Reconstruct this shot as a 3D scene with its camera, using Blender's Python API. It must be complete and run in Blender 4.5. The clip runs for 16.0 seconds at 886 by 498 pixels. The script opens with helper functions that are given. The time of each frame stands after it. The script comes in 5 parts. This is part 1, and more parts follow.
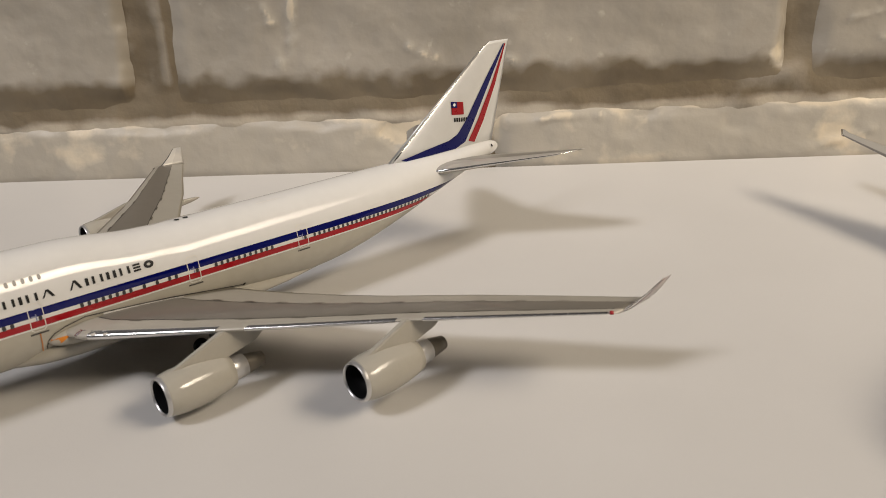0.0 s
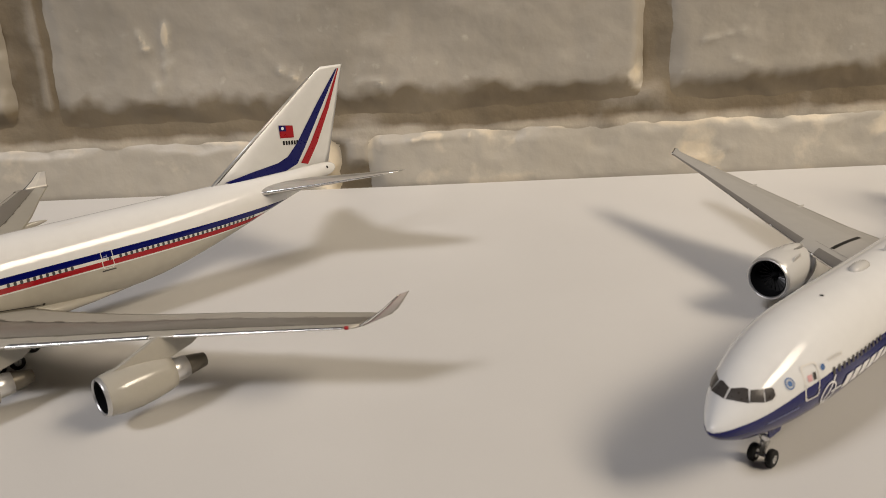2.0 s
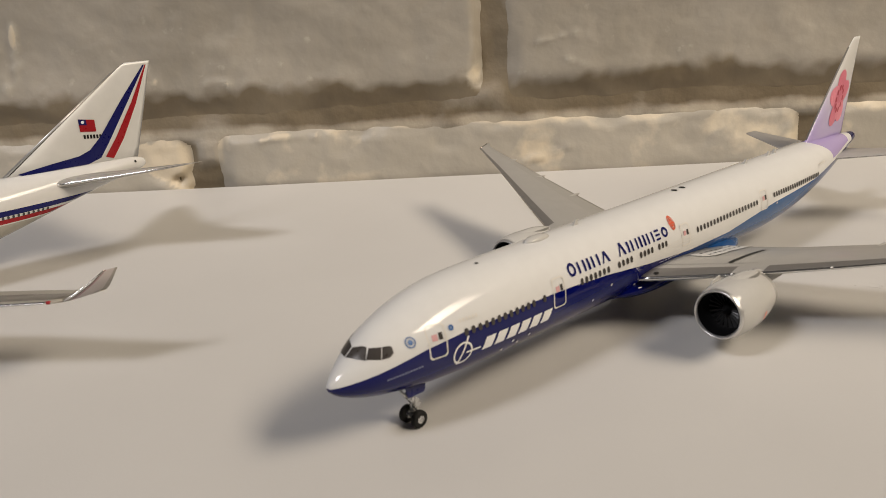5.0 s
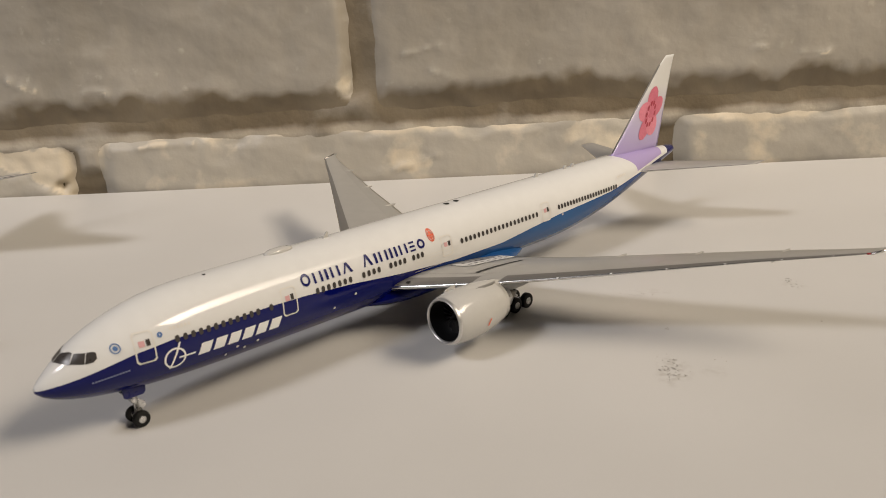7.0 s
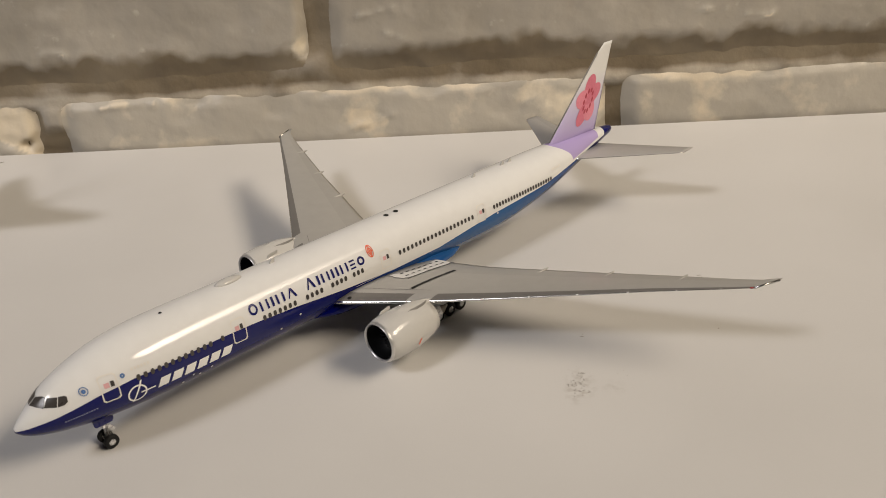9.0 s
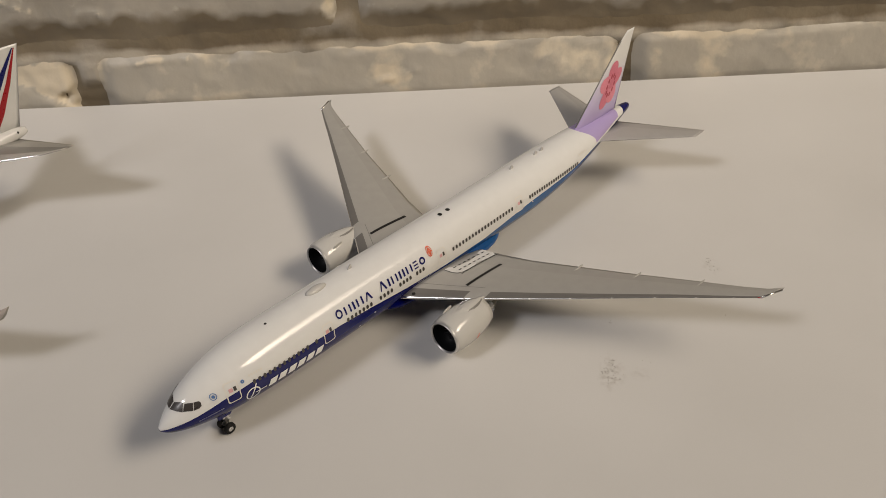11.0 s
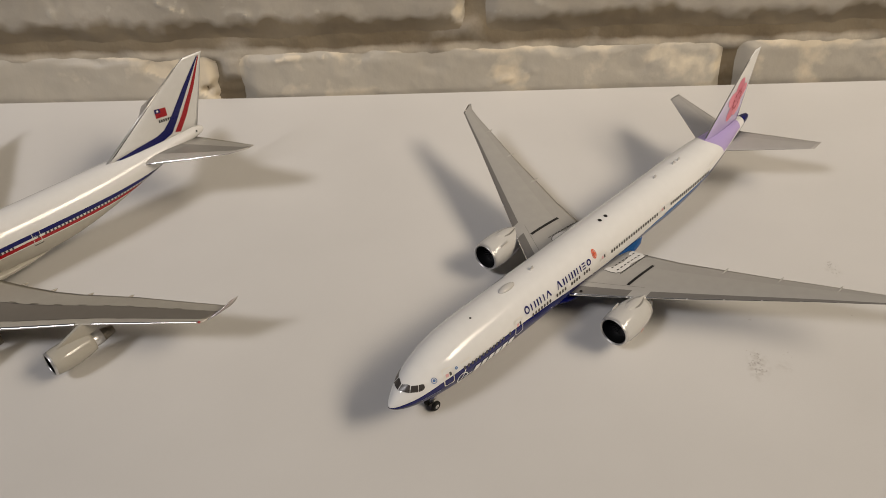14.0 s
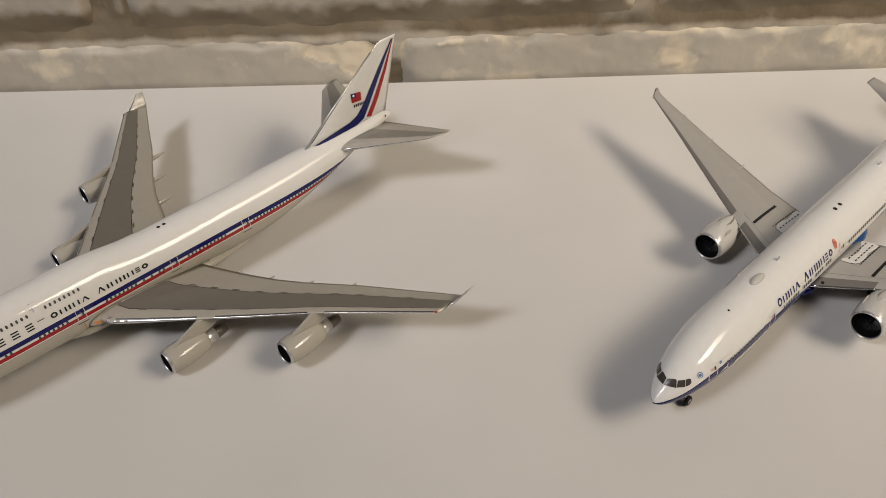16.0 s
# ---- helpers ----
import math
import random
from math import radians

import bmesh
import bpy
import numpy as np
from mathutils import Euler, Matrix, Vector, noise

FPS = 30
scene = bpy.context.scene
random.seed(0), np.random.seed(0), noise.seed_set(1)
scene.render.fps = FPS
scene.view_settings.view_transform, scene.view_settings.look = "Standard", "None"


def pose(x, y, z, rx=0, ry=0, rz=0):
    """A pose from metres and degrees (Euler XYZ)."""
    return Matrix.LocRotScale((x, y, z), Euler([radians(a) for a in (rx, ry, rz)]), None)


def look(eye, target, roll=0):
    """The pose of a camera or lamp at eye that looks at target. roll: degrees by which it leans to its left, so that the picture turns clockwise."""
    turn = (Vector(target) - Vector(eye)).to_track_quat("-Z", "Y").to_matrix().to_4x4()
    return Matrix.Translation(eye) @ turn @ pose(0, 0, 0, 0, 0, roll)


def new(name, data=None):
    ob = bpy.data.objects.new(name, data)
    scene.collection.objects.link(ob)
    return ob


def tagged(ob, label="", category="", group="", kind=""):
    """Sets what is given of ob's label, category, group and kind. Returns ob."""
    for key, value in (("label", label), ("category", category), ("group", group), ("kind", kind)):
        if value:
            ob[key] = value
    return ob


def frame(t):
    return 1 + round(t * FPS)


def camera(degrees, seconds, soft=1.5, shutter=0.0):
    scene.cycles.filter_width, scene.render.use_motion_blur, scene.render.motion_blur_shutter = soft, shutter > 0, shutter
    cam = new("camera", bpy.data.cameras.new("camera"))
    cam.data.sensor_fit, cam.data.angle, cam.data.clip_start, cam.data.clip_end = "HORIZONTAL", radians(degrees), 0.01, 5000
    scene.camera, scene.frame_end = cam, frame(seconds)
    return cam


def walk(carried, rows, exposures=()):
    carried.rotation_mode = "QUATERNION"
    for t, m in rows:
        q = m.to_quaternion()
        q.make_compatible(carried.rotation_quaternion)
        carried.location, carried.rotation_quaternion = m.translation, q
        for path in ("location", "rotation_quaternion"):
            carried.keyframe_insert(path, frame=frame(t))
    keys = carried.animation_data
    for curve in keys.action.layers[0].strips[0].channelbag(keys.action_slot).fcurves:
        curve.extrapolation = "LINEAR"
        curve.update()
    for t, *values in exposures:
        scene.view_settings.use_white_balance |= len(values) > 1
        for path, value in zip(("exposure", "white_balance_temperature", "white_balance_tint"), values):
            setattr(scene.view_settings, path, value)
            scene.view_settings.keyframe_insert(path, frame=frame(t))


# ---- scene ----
cam = camera(56.6, 16.0, soft=0.75)
PATH = [
    (0, (0.00302, -0.00703, 0.07024), (-0.0976, 0.9315, -0.2599), -3.25),
    (0.5, (0.01537, -0.00779, 0.07178), (-0.0836, 0.9342, -0.2489), -3.34),
    (1, (0.02464, -0.00649, 0.07251), (-0.0718, 0.9375, -0.2430), -3.41),
    (1.5, (0.03552, -0.00558, 0.06860), (-0.0576, 0.9423, -0.2363), -3.26),
    (2, (0.04528, -0.00928, 0.06975), (-0.0439, 0.9375, -0.2395), -3.62),
    (2.5, (0.05454, -0.01097, 0.06610), (-0.0291, 0.9372, -0.2405), -3.65),
    (3, (0.06271, -0.01167, 0.06509), (-0.0132, 0.9384, -0.2377), -3.57),
    (3.5, (0.07177, -0.01387, 0.06429), (-0.0031, 0.9371, -0.2357), -3.57),
    (4, (0.08038, -0.01285, 0.06239), (0.0071, 0.9376, -0.2397), -3.58),
    (4.2, (0.08350, -0.01270, 0.06157), (0.0122, 0.9392, -0.2363), -3.69),
    (6.3, (0.12120, -0.01841, 0.06127), (0.0668, 0.9382, -0.2251), -2.98),
    (6.5, (0.12820, -0.02045, 0.06434), (0.0689, 0.9361, -0.2211), -3.34),
    (7, (0.13783, -0.02047, 0.06425), (0.0863, 0.9345, -0.2278), -3.15),
    (7.5, (0.14580, -0.02215, 0.06876), (0.0927, 0.9271, -0.2412), -3.30),
    (8, (0.15098, -0.02442, 0.07384), (0.1028, 0.9172, -0.2594), -3.62),
    (8.5, (0.14920, -0.02453, 0.08144), (0.1093, 0.9042, -0.2872), -3.59),
    (8.7, (0.14930, -0.02451, 0.08709), (0.1117, 0.8944, -0.3055), -3.39),
    (10.8, (0.13675, -0.03153, 0.13718), (0.1165, 0.7924, -0.4291), -3.43),
    (11, (0.13262, -0.03263, 0.13864), (0.1217, 0.7882, -0.4324), -2.74),
    (11.5, (0.12616, -0.03579, 0.14108), (0.1152, 0.7758, -0.4430), -2.23),
    (12, (0.12300, -0.03837, 0.14458), (0.1131, 0.7676, -0.4473), -1.64),
    (12.5, (0.12195, -0.04246, 0.15515), (0.1124, 0.7589, -0.4430), -1.32),
    (13, (0.11256, -0.04961, 0.16198), (0.0991, 0.7495, -0.4391), -1.47),
    (13.5, (0.09813, -0.05101, 0.16529), (0.0795, 0.7448, -0.4400), -1.75),
    (14, (0.08877, -0.04951, 0.16611), (0.0645, 0.7437, -0.4424), -2.07),
    (14.5, (0.08024, -0.04828, 0.16568), (0.0497, 0.7432, -0.4447), -2.33),
    (15, (0.06419, -0.04876, 0.16510), (0.0244, 0.7392, -0.4494), -2.68),
    (15.5, (0.04716, -0.04523, 0.16399), (-0.0051, 0.7382, -0.4553), -3.14),
    (16, (0.03232, -0.04505, 0.16469), (-0.0308, 0.7365, -0.4560), -3.52),
]
cam.data.dof.use_dof, cam.data.dof.focus_distance, cam.data.dof.aperture_fstop = True, 0.215, 62.0
walk(cam, [(t, look(eye, target, roll)) for t, eye, target, roll in PATH], [(0, 0.47), (2, 0.43), (4, 0.36), (8.5, 0.30), (11, 0.08), (13.5, 0.17), (16, 0.26)])

# ---- light: a long warm panel to the right, hung aslant, and a cool ceiling tube to the left ----
world = bpy.data.worlds.new("room_air")
scene.world = world
world.use_nodes = True
world.node_tree.nodes["Background"].inputs[0].default_value = (1.0, 0.9, 0.78, 1)
world.node_tree.nodes["Background"].inputs[1].default_value = 0.01


def area_lamp(name, at, target, size_x, size_y, watts, colour, beam=180.0, lean=0.0):
    data = bpy.data.lights.new(name, "AREA")
    data.shape, data.spread = "RECTANGLE", radians(beam)
    data.size, data.size_y, data.energy, data.color = size_x, size_y, watts, colour
    ob = new(name, data)
    ob.matrix_world = look(at, target, lean)
    return ob


area_lamp("panel_light", (1.02, -0.07, 0.90), (0.11, 0.40, 0.0), 0.90, 0.29, 1.82, (1.0, 0.85, 0.665), 55.0, 22.0)
area_lamp("tube_light", (-1.29, -1.19, 1.98), (-0.06, 0.64, 0.0), 0.62, 0.40, 2.56, (1.0, 0.965, 0.98), 46.0)

# ---- materials ----
S = 1.0 / 400.0  # both aircraft are 1:400 models, written in full-size metres


def shader(name, colour=(0.8, 0.8, 0.8), rough=0.4, metal=0.0, coat=0.0):
    mat = bpy.data.materials.new(name)
    mat.use_nodes = True
    bsdf = mat.node_tree.nodes["Principled BSDF"]
    bsdf.inputs["Base Color"].default_value = (*colour, 1)
    bsdf.inputs["Roughness"].default_value = rough
    bsdf.inputs["Metallic"].default_value = metal
    bsdf.inputs["Specular IOR Level"].default_value = 0.4
    bsdf.inputs["Coat Weight"].default_value = coat
    bsdf.inputs["Coat Roughness"].default_value = 0.08
    return mat, mat.node_tree, bsdf


def node(nt, kind, **inputs):
    n = nt.nodes.new(kind)
    for key, value in inputs.items():
        slot = n.inputs[int(key[1:])] if key[0] == "i" and key[1:].isdigit() else n.inputs[key]
        if hasattr(value, "is_linked"):
            nt.links.new(value, slot)
        else:
            slot.default_value = value
    return n


def calc(nt, op, a, b=0.0, c=0.0):
    n = nt.nodes.new("ShaderNodeMath")
    n.operation = op
    for slot, value in zip(n.inputs, (a, b, c)):
        if hasattr(value, "is_linked"):
            nt.links.new(value, slot)
        else:
            slot.default_value = value
    return n.outputs[0]


def mixed(nt, fac, a, b, how="MIX"):
    n = nt.nodes.new("ShaderNodeMix")
    n.data_type, n.blend_type = "RGBA", how
    for slot, value in ((n.inputs[0], fac), (n.inputs[6], a), (n.inputs[7], b)):
        if hasattr(value, "is_linked"):
            nt.links.new(value, slot)
        else:
            slot.default_value = value if isinstance(value, float) else (*value, 1)
    return n.outputs[2]


def noise_of(nt, scale, detail=4.0, vector=None):
    n = node(nt, "ShaderNodeTexNoise", Scale=scale, Detail=detail)
    if vector is not None:
        nt.links.new(vector, n.inputs["Vector"])
    return n.outputs["Fac"]


def ramp(nt, fac, stops):
    n = nt.nodes.new("ShaderNodeValToRGB")
    nt.links.new(fac, n.inputs[0])
    els = n.color_ramp.elements
    while len(els) < len(stops):
        els.new(0.5)
    for el, (at, value) in zip(els, stops):
        el.position = at
        el.color = (value, value, value, 1) if isinstance(value, float) else (*value, 1)
    return n.outputs[0]


def bumped(nt, bsdf, height, strength, distance):
    b = node(nt, "ShaderNodeBump", Strength=strength, Distance=distance, Height=height)
    nt.links.new(b.outputs[0], bsdf.inputs["Normal"])


def local_axes(nt):
    tc = nt.nodes.new("ShaderNodeTexCoord")
    sep = node(nt, "ShaderNodeSeparateXYZ", Vector=tc.outputs["Object"])
    return [calc(nt, "MULTIPLY", sep.outputs[n], 400.0) for n in range(3)], tc.outputs["Object"]


def model_paint(name, colour, rough=0.22, metal=0.0, coat=0.0, wear=0.06, sheen=0.4):
    """Gloss paint of a die-cast model, with faint unevenness and dust."""
    mat, nt, bsdf = shader(name, colour, rough, metal, coat)
    bsdf.inputs["Specular IOR Level"].default_value = sheen
    _, v = local_axes(nt)
    big, fine = noise_of(nt, 120.0, 3.0, v), noise_of(nt, 1500.0, 3.0, v)
    both = calc(nt, "MULTIPLY_ADD", fine, 0.5, calc(nt, "MULTIPLY", big, 0.5))
    lo = tuple(c * (1 - wear) for c in colour)
    hi = tuple(min(1.0, c * (1 + wear)) for c in colour)
    nt.links.new(mixed(nt, both, lo, hi), bsdf.inputs["Base Color"])
    nt.links.new(calc(nt, "MULTIPLY_ADD", fine, 0.18, max(0.02, rough - 0.09)), bsdf.inputs["Roughness"])
    return mat


WHITE = (0.63, 0.632, 0.626)
NAVY = (0.002, 0.004, 0.088)
RED = (0.29, 0.007, 0.012)
m_navy = model_paint("navy_ink", NAVY, 0.3)
m_red = model_paint("red_ink", RED, 0.3)
m_black = model_paint("black_ink", (0.012, 0.012, 0.012), 0.45, sheen=0.2)
m_window = model_paint("window_ink", (0.045, 0.04, 0.038), 0.3)
m_pane = model_paint("pane_ink", (0.035, 0.033, 0.036), 0.35)
m_outline = model_paint("outline_ink", (0.62, 0.60, 0.565), 0.4, coat=0.1)
m_lip = model_paint("lip_silver", (0.55, 0.545, 0.54), 0.36, 0.75, 0.0)
m_silver = model_paint("chrome_foil", (0.62, 0.61, 0.60), 0.24, 1.0, 0.0)
m_steel = model_paint("steel_paint", (0.50, 0.50, 0.50), 0.28, 0.85, 0.0)
m_wing_light = model_paint("wing_grey", (0.40, 0.39, 0.37), 0.38, 0.15, 0.1)
m_wing_dark = model_paint("wing_edge_grey", (0.20, 0.195, 0.185), 0.4, 0.2, 0.1)
m_belly = model_paint("belly_grey", (0.35, 0.332, 0.29), 0.10)
m_engine = model_paint("engine_white", (0.46, 0.452, 0.434), 0.10)
m_exhaust = model_paint("exhaust_dark", (0.14, 0.125, 0.10), 0.4, 0.6, 0.0)
m_fan = model_paint("fan_dark", (0.05, 0.05, 0.052), 0.4, 0.5, 0.0)
m_duct = model_paint("duct_black", (0.006, 0.006, 0.0065), 0.5, sheen=0.1)
m_tyre = model_paint("tyre_rubber", (0.010, 0.010, 0.010), 0.6, sheen=0.2)
m_pink = model_paint("pink_ink", (0.57, 0.155, 0.225), 0.35, wear=0.3)
m_pale_pink = model_paint("pale_pink_ink", (0.63, 0.21, 0.28), 0.35, wear=0.3)
m_flag = model_paint("flag_pink_ink", (0.58, 0.33, 0.34), 0.35)
m_orange = model_paint("orange_ink", (0.50, 0.17, 0.02), 0.4)
m_decal_white = model_paint("white_ink", (0.78, 0.78, 0.78), 0.35)
m_seal = model_paint("seal_red_ink", (0.62, 0.12, 0.06), 0.4)
m_stamen = model_paint("stamen_ink", (0.36, 0.04, 0.07), 0.4)
m_teal = model_paint("badge_blue_ink", (0.07, 0.15, 0.34), 0.4)
m_faint = model_paint("faint_blue_ink", (0.20, 0.22, 0.36), 0.4)


def wide_body_paint():
    """White over blue, the edge of the blue running along the body as a curve; lavender and navy tail."""
    mat, nt, bsdf = shader("wide_body_livery", WHITE, 0.18, 0.0, 0.0)
    bsdf.inputs["Specular IOR Level"].default_value = 0.32
    (s, y, h), v = local_axes(nt)
    along = calc(nt, "DIVIDE", s, 80.0)
    edge = ramp(nt, along, [(p / 80, (q - 2) / 8) for p, q in (
        (0, 4.48), (2.5, 5.02), (5.5, 5.72), (8, 6.02), (15, 6.12), (18, 6.02), (22, 5.75), (27, 5.2), (33, 4.75),
        (39, 4.75), (43, 5.2), (47, 5.6), (52, 5.85), (56, 6.05), (60, 6.55), (66, 7.2), (69.9, 7.55), (70.5, 10.0), (80, 10.0))])
    edge = calc(nt, "MULTIPLY_ADD", edge, 8.0, 2.0)
    below = calc(nt, "LESS_THAN", h, edge)
    blue = ramp(nt, along, [(0, NAVY), (0.36, NAVY), (0.47, (0.012, 0.065, 0.21)), (0.60, (0.014, 0.082, 0.235)), (0.76, (0.010, 0.040, 0.16)), (0.85, NAVY)])
    bow = calc(nt, "MULTIPLY", calc(nt, "POWER", calc(nt, "SUBTRACT", calc(nt, "MULTIPLY", h, 0.5), 3.6), 2.0), 3.0)
    tail = calc(nt, "GREATER_THAN", calc(nt, "ADD", s, bow), 61.6)
    tail = calc(nt, "MULTIPLY", tail, calc(nt, "LESS_THAN", calc(nt, "SUBTRACT", s, calc(nt, "MULTIPLY", h, 0.6)), 63.6))
    tail = calc(nt, "MULTIPLY", tail, calc(nt, "GREATER_THAN", h, calc(nt, "ADD", edge, 0.28)))
    dust = noise_of(nt, 400.0, 4.0, v)
    white = mixed(nt, dust, (0.605, 0.605, 0.60), (0.65, 0.652, 0.648))
    c = mixed(nt, tail, white, (0.36, 0.29, 0.52))
    c = mixed(nt, below, c, blue)
    nt.links.new(c, bsdf.inputs["Base Color"])
    nt.links.new(calc(nt, "MULTIPLY_ADD", noise_of(nt, 900.0, 3.0, v), 0.05, 0.015), bsdf.inputs["Roughness"])
    return mat


def jumbo_paint():
    """White over a blue, white and red cheatline over a warm grey belly."""
    mat, nt, bsdf = shader("jumbo_livery", WHITE, 0.18, 0.0, 0.0)
    bsdf.inputs["Specular IOR Level"].default_value = 0.32
    (s, y, h), v = local_axes(nt)

    def above(level):
        return calc(nt, "GREATER_THAN", h, level)

    dust = noise_of(nt, 400.0, 4.0, v)
    white = mixed(nt, dust, (0.605, 0.603, 0.594), (0.65, 0.648, 0.64))
    ends = calc(nt, "LESS_THAN", s, 63.0)
    belly = mixed(nt, dust, (0.36, 0.34, 0.29), (0.43, 0.405, 0.35))
    c = mixed(nt, above(5.78), belly, white)
    in_red = calc(nt, "MULTIPLY", calc(nt, "MULTIPLY", above(5.90), calc(nt, "SUBTRACT", 1.0, above(6.37))), ends)
    in_blue = calc(nt, "MULTIPLY", calc(nt, "MULTIPLY", above(6.65), calc(nt, "SUBTRACT", 1.0, above(7.19))), ends)
    c = mixed(nt, in_red, c, RED)
    c = mixed(nt, in_blue, c, NAVY)
    nt.links.new(c, bsdf.inputs["Base Color"])
    nt.links.new(calc(nt, "MULTIPLY_ADD", noise_of(nt, 900.0, 3.0, v), 0.05, 0.015), bsdf.inputs["Roughness"])
    return mat


def wing_paint(name, bands, edge_foil, gap=None):
    """Bands of grey across the chord (first UV axis), bare metal along the leading edge."""
    mat, nt, bsdf = shader(name, (0.4, 0.4, 0.4), 0.36, 0.15, 0.15)
    uv = node(nt, "ShaderNodeSeparateXYZ", Vector=nt.nodes.new("ShaderNodeTexCoord").outputs["UV"])
    u, span = uv.outputs[0], uv.outputs[1]
    _, v = local_axes(nt)
    c = None
    for start, colour in bands:
        if c is None:
            c = mixed(nt, noise_of(nt, 350.0, 4.0, v), tuple(x * 0.93 for x in colour), tuple(x * 1.07 for x in colour))
        else:
            here = mixed(nt, noise_of(nt, 350.0, 4.0, v), tuple(x * 0.93 for x in colour), tuple(x * 1.07 for x in colour))
            past = calc(nt, "GREATER_THAN", u, start)
            if gap:
                past = calc(nt, "MAXIMUM", past, calc(nt, "MULTIPLY", calc(nt, "GREATER_THAN", span, gap[0]), calc(nt, "LESS_THAN", span, gap[1])))
                gap = None
            c = mixed(nt, past, c, here)
    foil = calc(nt, "LESS_THAN", u, edge_foil)
    c = mixed(nt, foil, c, (0.72, 0.71, 0.70))
    nt.links.new(c, bsdf.inputs["Base Color"])
    nt.links.new(calc(nt, "MULTIPLY_ADD", foil, 0.85, 0.12), bsdf.inputs["Metallic"])
    nt.links.new(calc(nt, "MULTIPLY_ADD", foil, -0.18, 0.38), bsdf.inputs["Roughness"])
    return mat


m_body_wide = wide_body_paint()
m_body_jumbo = jumbo_paint()
m_wing_wide = wing_paint("wide_wing_paint", [(0.0, (0.155, 0.148, 0.14)), (0.125, (0.355, 0.346, 0.328)), (0.72, (0.335, 0.326, 0.308))], 0.013, (0.20, 0.258))
m_wing_jumbo = wing_paint("jumbo_wing_paint", [(0.0, (0.355, 0.334, 0.292)), (0.17, (0.150, 0.137, 0.118)), (0.62, (0.33, 0.312, 0.27))], 0.0)
m_tail_wide = wing_paint("wide_tailplane_paint", [(0.0, (0.36, 0.35, 0.34)), (0.7, (0.33, 0.32, 0.31))], 0.004)
m_tail_jumbo = wing_paint("jumbo_tailplane_paint", [(0.0, (0.36, 0.34, 0.31)), (0.28, (0.20, 0.19, 0.17)), (0.68, (0.34, 0.325, 0.29))], 0.014)
m_winglet = wing_paint("winglet_paint", [(0.0, (0.50, 0.48, 0.44)), (0.10, (0.06, 0.04, 0.04)), (0.15, (0.42, 0.38, 0.38)), (0.19, (0.20, 0.035, 0.06)), (0.23, (0.44, 0.40, 0.40)), (0.82, (0.30, 0.285, 0.26))], 0.08)
m_winglet_plain = wing_paint("plain_winglet_paint", [(0.0, (0.50, 0.48, 0.44)), (0.5, (0.44, 0.42, 0.39))], 0.08)
m_fin_jumbo = wing_paint("jumbo_fin_paint", [(0.0, WHITE), (0.5, WHITE)], 0.02)


def fin_paint_wide():
    mat, nt, bsdf = shader("wide_fin_livery", WHITE, 0.2, 0.0, 0.4)
    (s, y, h), v = local_axes(nt)
    fade = ramp(nt, calc(nt, "DIVIDE", h, 20.0), [(0.42, (0.36, 0.29, 0.53)), (0.56, (0.46, 0.41, 0.60)), (0.76, WHITE), (0.95, WHITE)])
    nt.links.new(fade, bsdf.inputs["Base Color"])
    return mat


m_fin_wide = fin_paint_wide()


STAINS = ((0.1700, 0.1128, 0.0036, 0.0060, 0.40), (0.1686, 0.1090, 0.0030, 0.0040, 0.35), (0.2050, 0.1530, 0.0030, 0.0045, 0.25), (0.1730, 0.1510, 0.0060, 0.0028, 0.18), (0.1765, 0.1110, 0.0030, 0.0030, 0.2))


def table_paint():
    """White laminate: faint wiped smears, fine grain, and dried grey-brown stains at STAINS (x, y, half sizes, strength)."""
    mat, nt, bsdf = shader("white_laminate", (0.72, 0.71, 0.69), 0.42, 0.0, 0.0)
    v = nt.nodes.new("ShaderNodeTexCoord").outputs["Object"]
    at = node(nt, "ShaderNodeSeparateXYZ", Vector=v).outputs
    smear, grain = noise_of(nt, 14.0, 5.0, v), noise_of(nt, 2600.0, 2.0, v)
    streak, fleck = noise_of(nt, 420.0, 4.0, v), noise_of(nt, 900.0, 3.0, v)
    c = mixed(nt, ramp(nt, smear, [(0.3, 0.0), (0.7, 1.0)]), (0.535, 0.526, 0.512), (0.575, 0.566, 0.553))
    for x, y, rx, ry, strength in STAINS:
        dx, dy = calc(nt, "DIVIDE", calc(nt, "SUBTRACT", at[0], x), rx), calc(nt, "DIVIDE", calc(nt, "SUBTRACT", at[1], y), ry)
        far = calc(nt, "ADD", calc(nt, "MULTIPLY", dx, dx), calc(nt, "MULTIPLY", dy, dy))
        near = calc(nt, "MAXIMUM", calc(nt, "SUBTRACT", 1.0, far), 0.0)
        patchy = calc(nt, "MULTIPLY", near, ramp(nt, calc(nt, "MULTIPLY_ADD", fleck, 0.4, calc(nt, "MULTIPLY", streak, 0.6)), [(0.46, 0.0), (0.62, 1.0)]))
        c = mixed(nt, calc(nt, "MULTIPLY", patchy, strength), c, (0.27, 0.235, 0.20))
    nt.links.new(c, bsdf.inputs["Base Color"])
    nt.links.new(calc(nt, "MULTIPLY_ADD", smear, 0.2, 0.30), bsdf.inputs["Roughness"])
    bumped(nt, bsdf, grain, 0.08, 0.0002)
    return mat


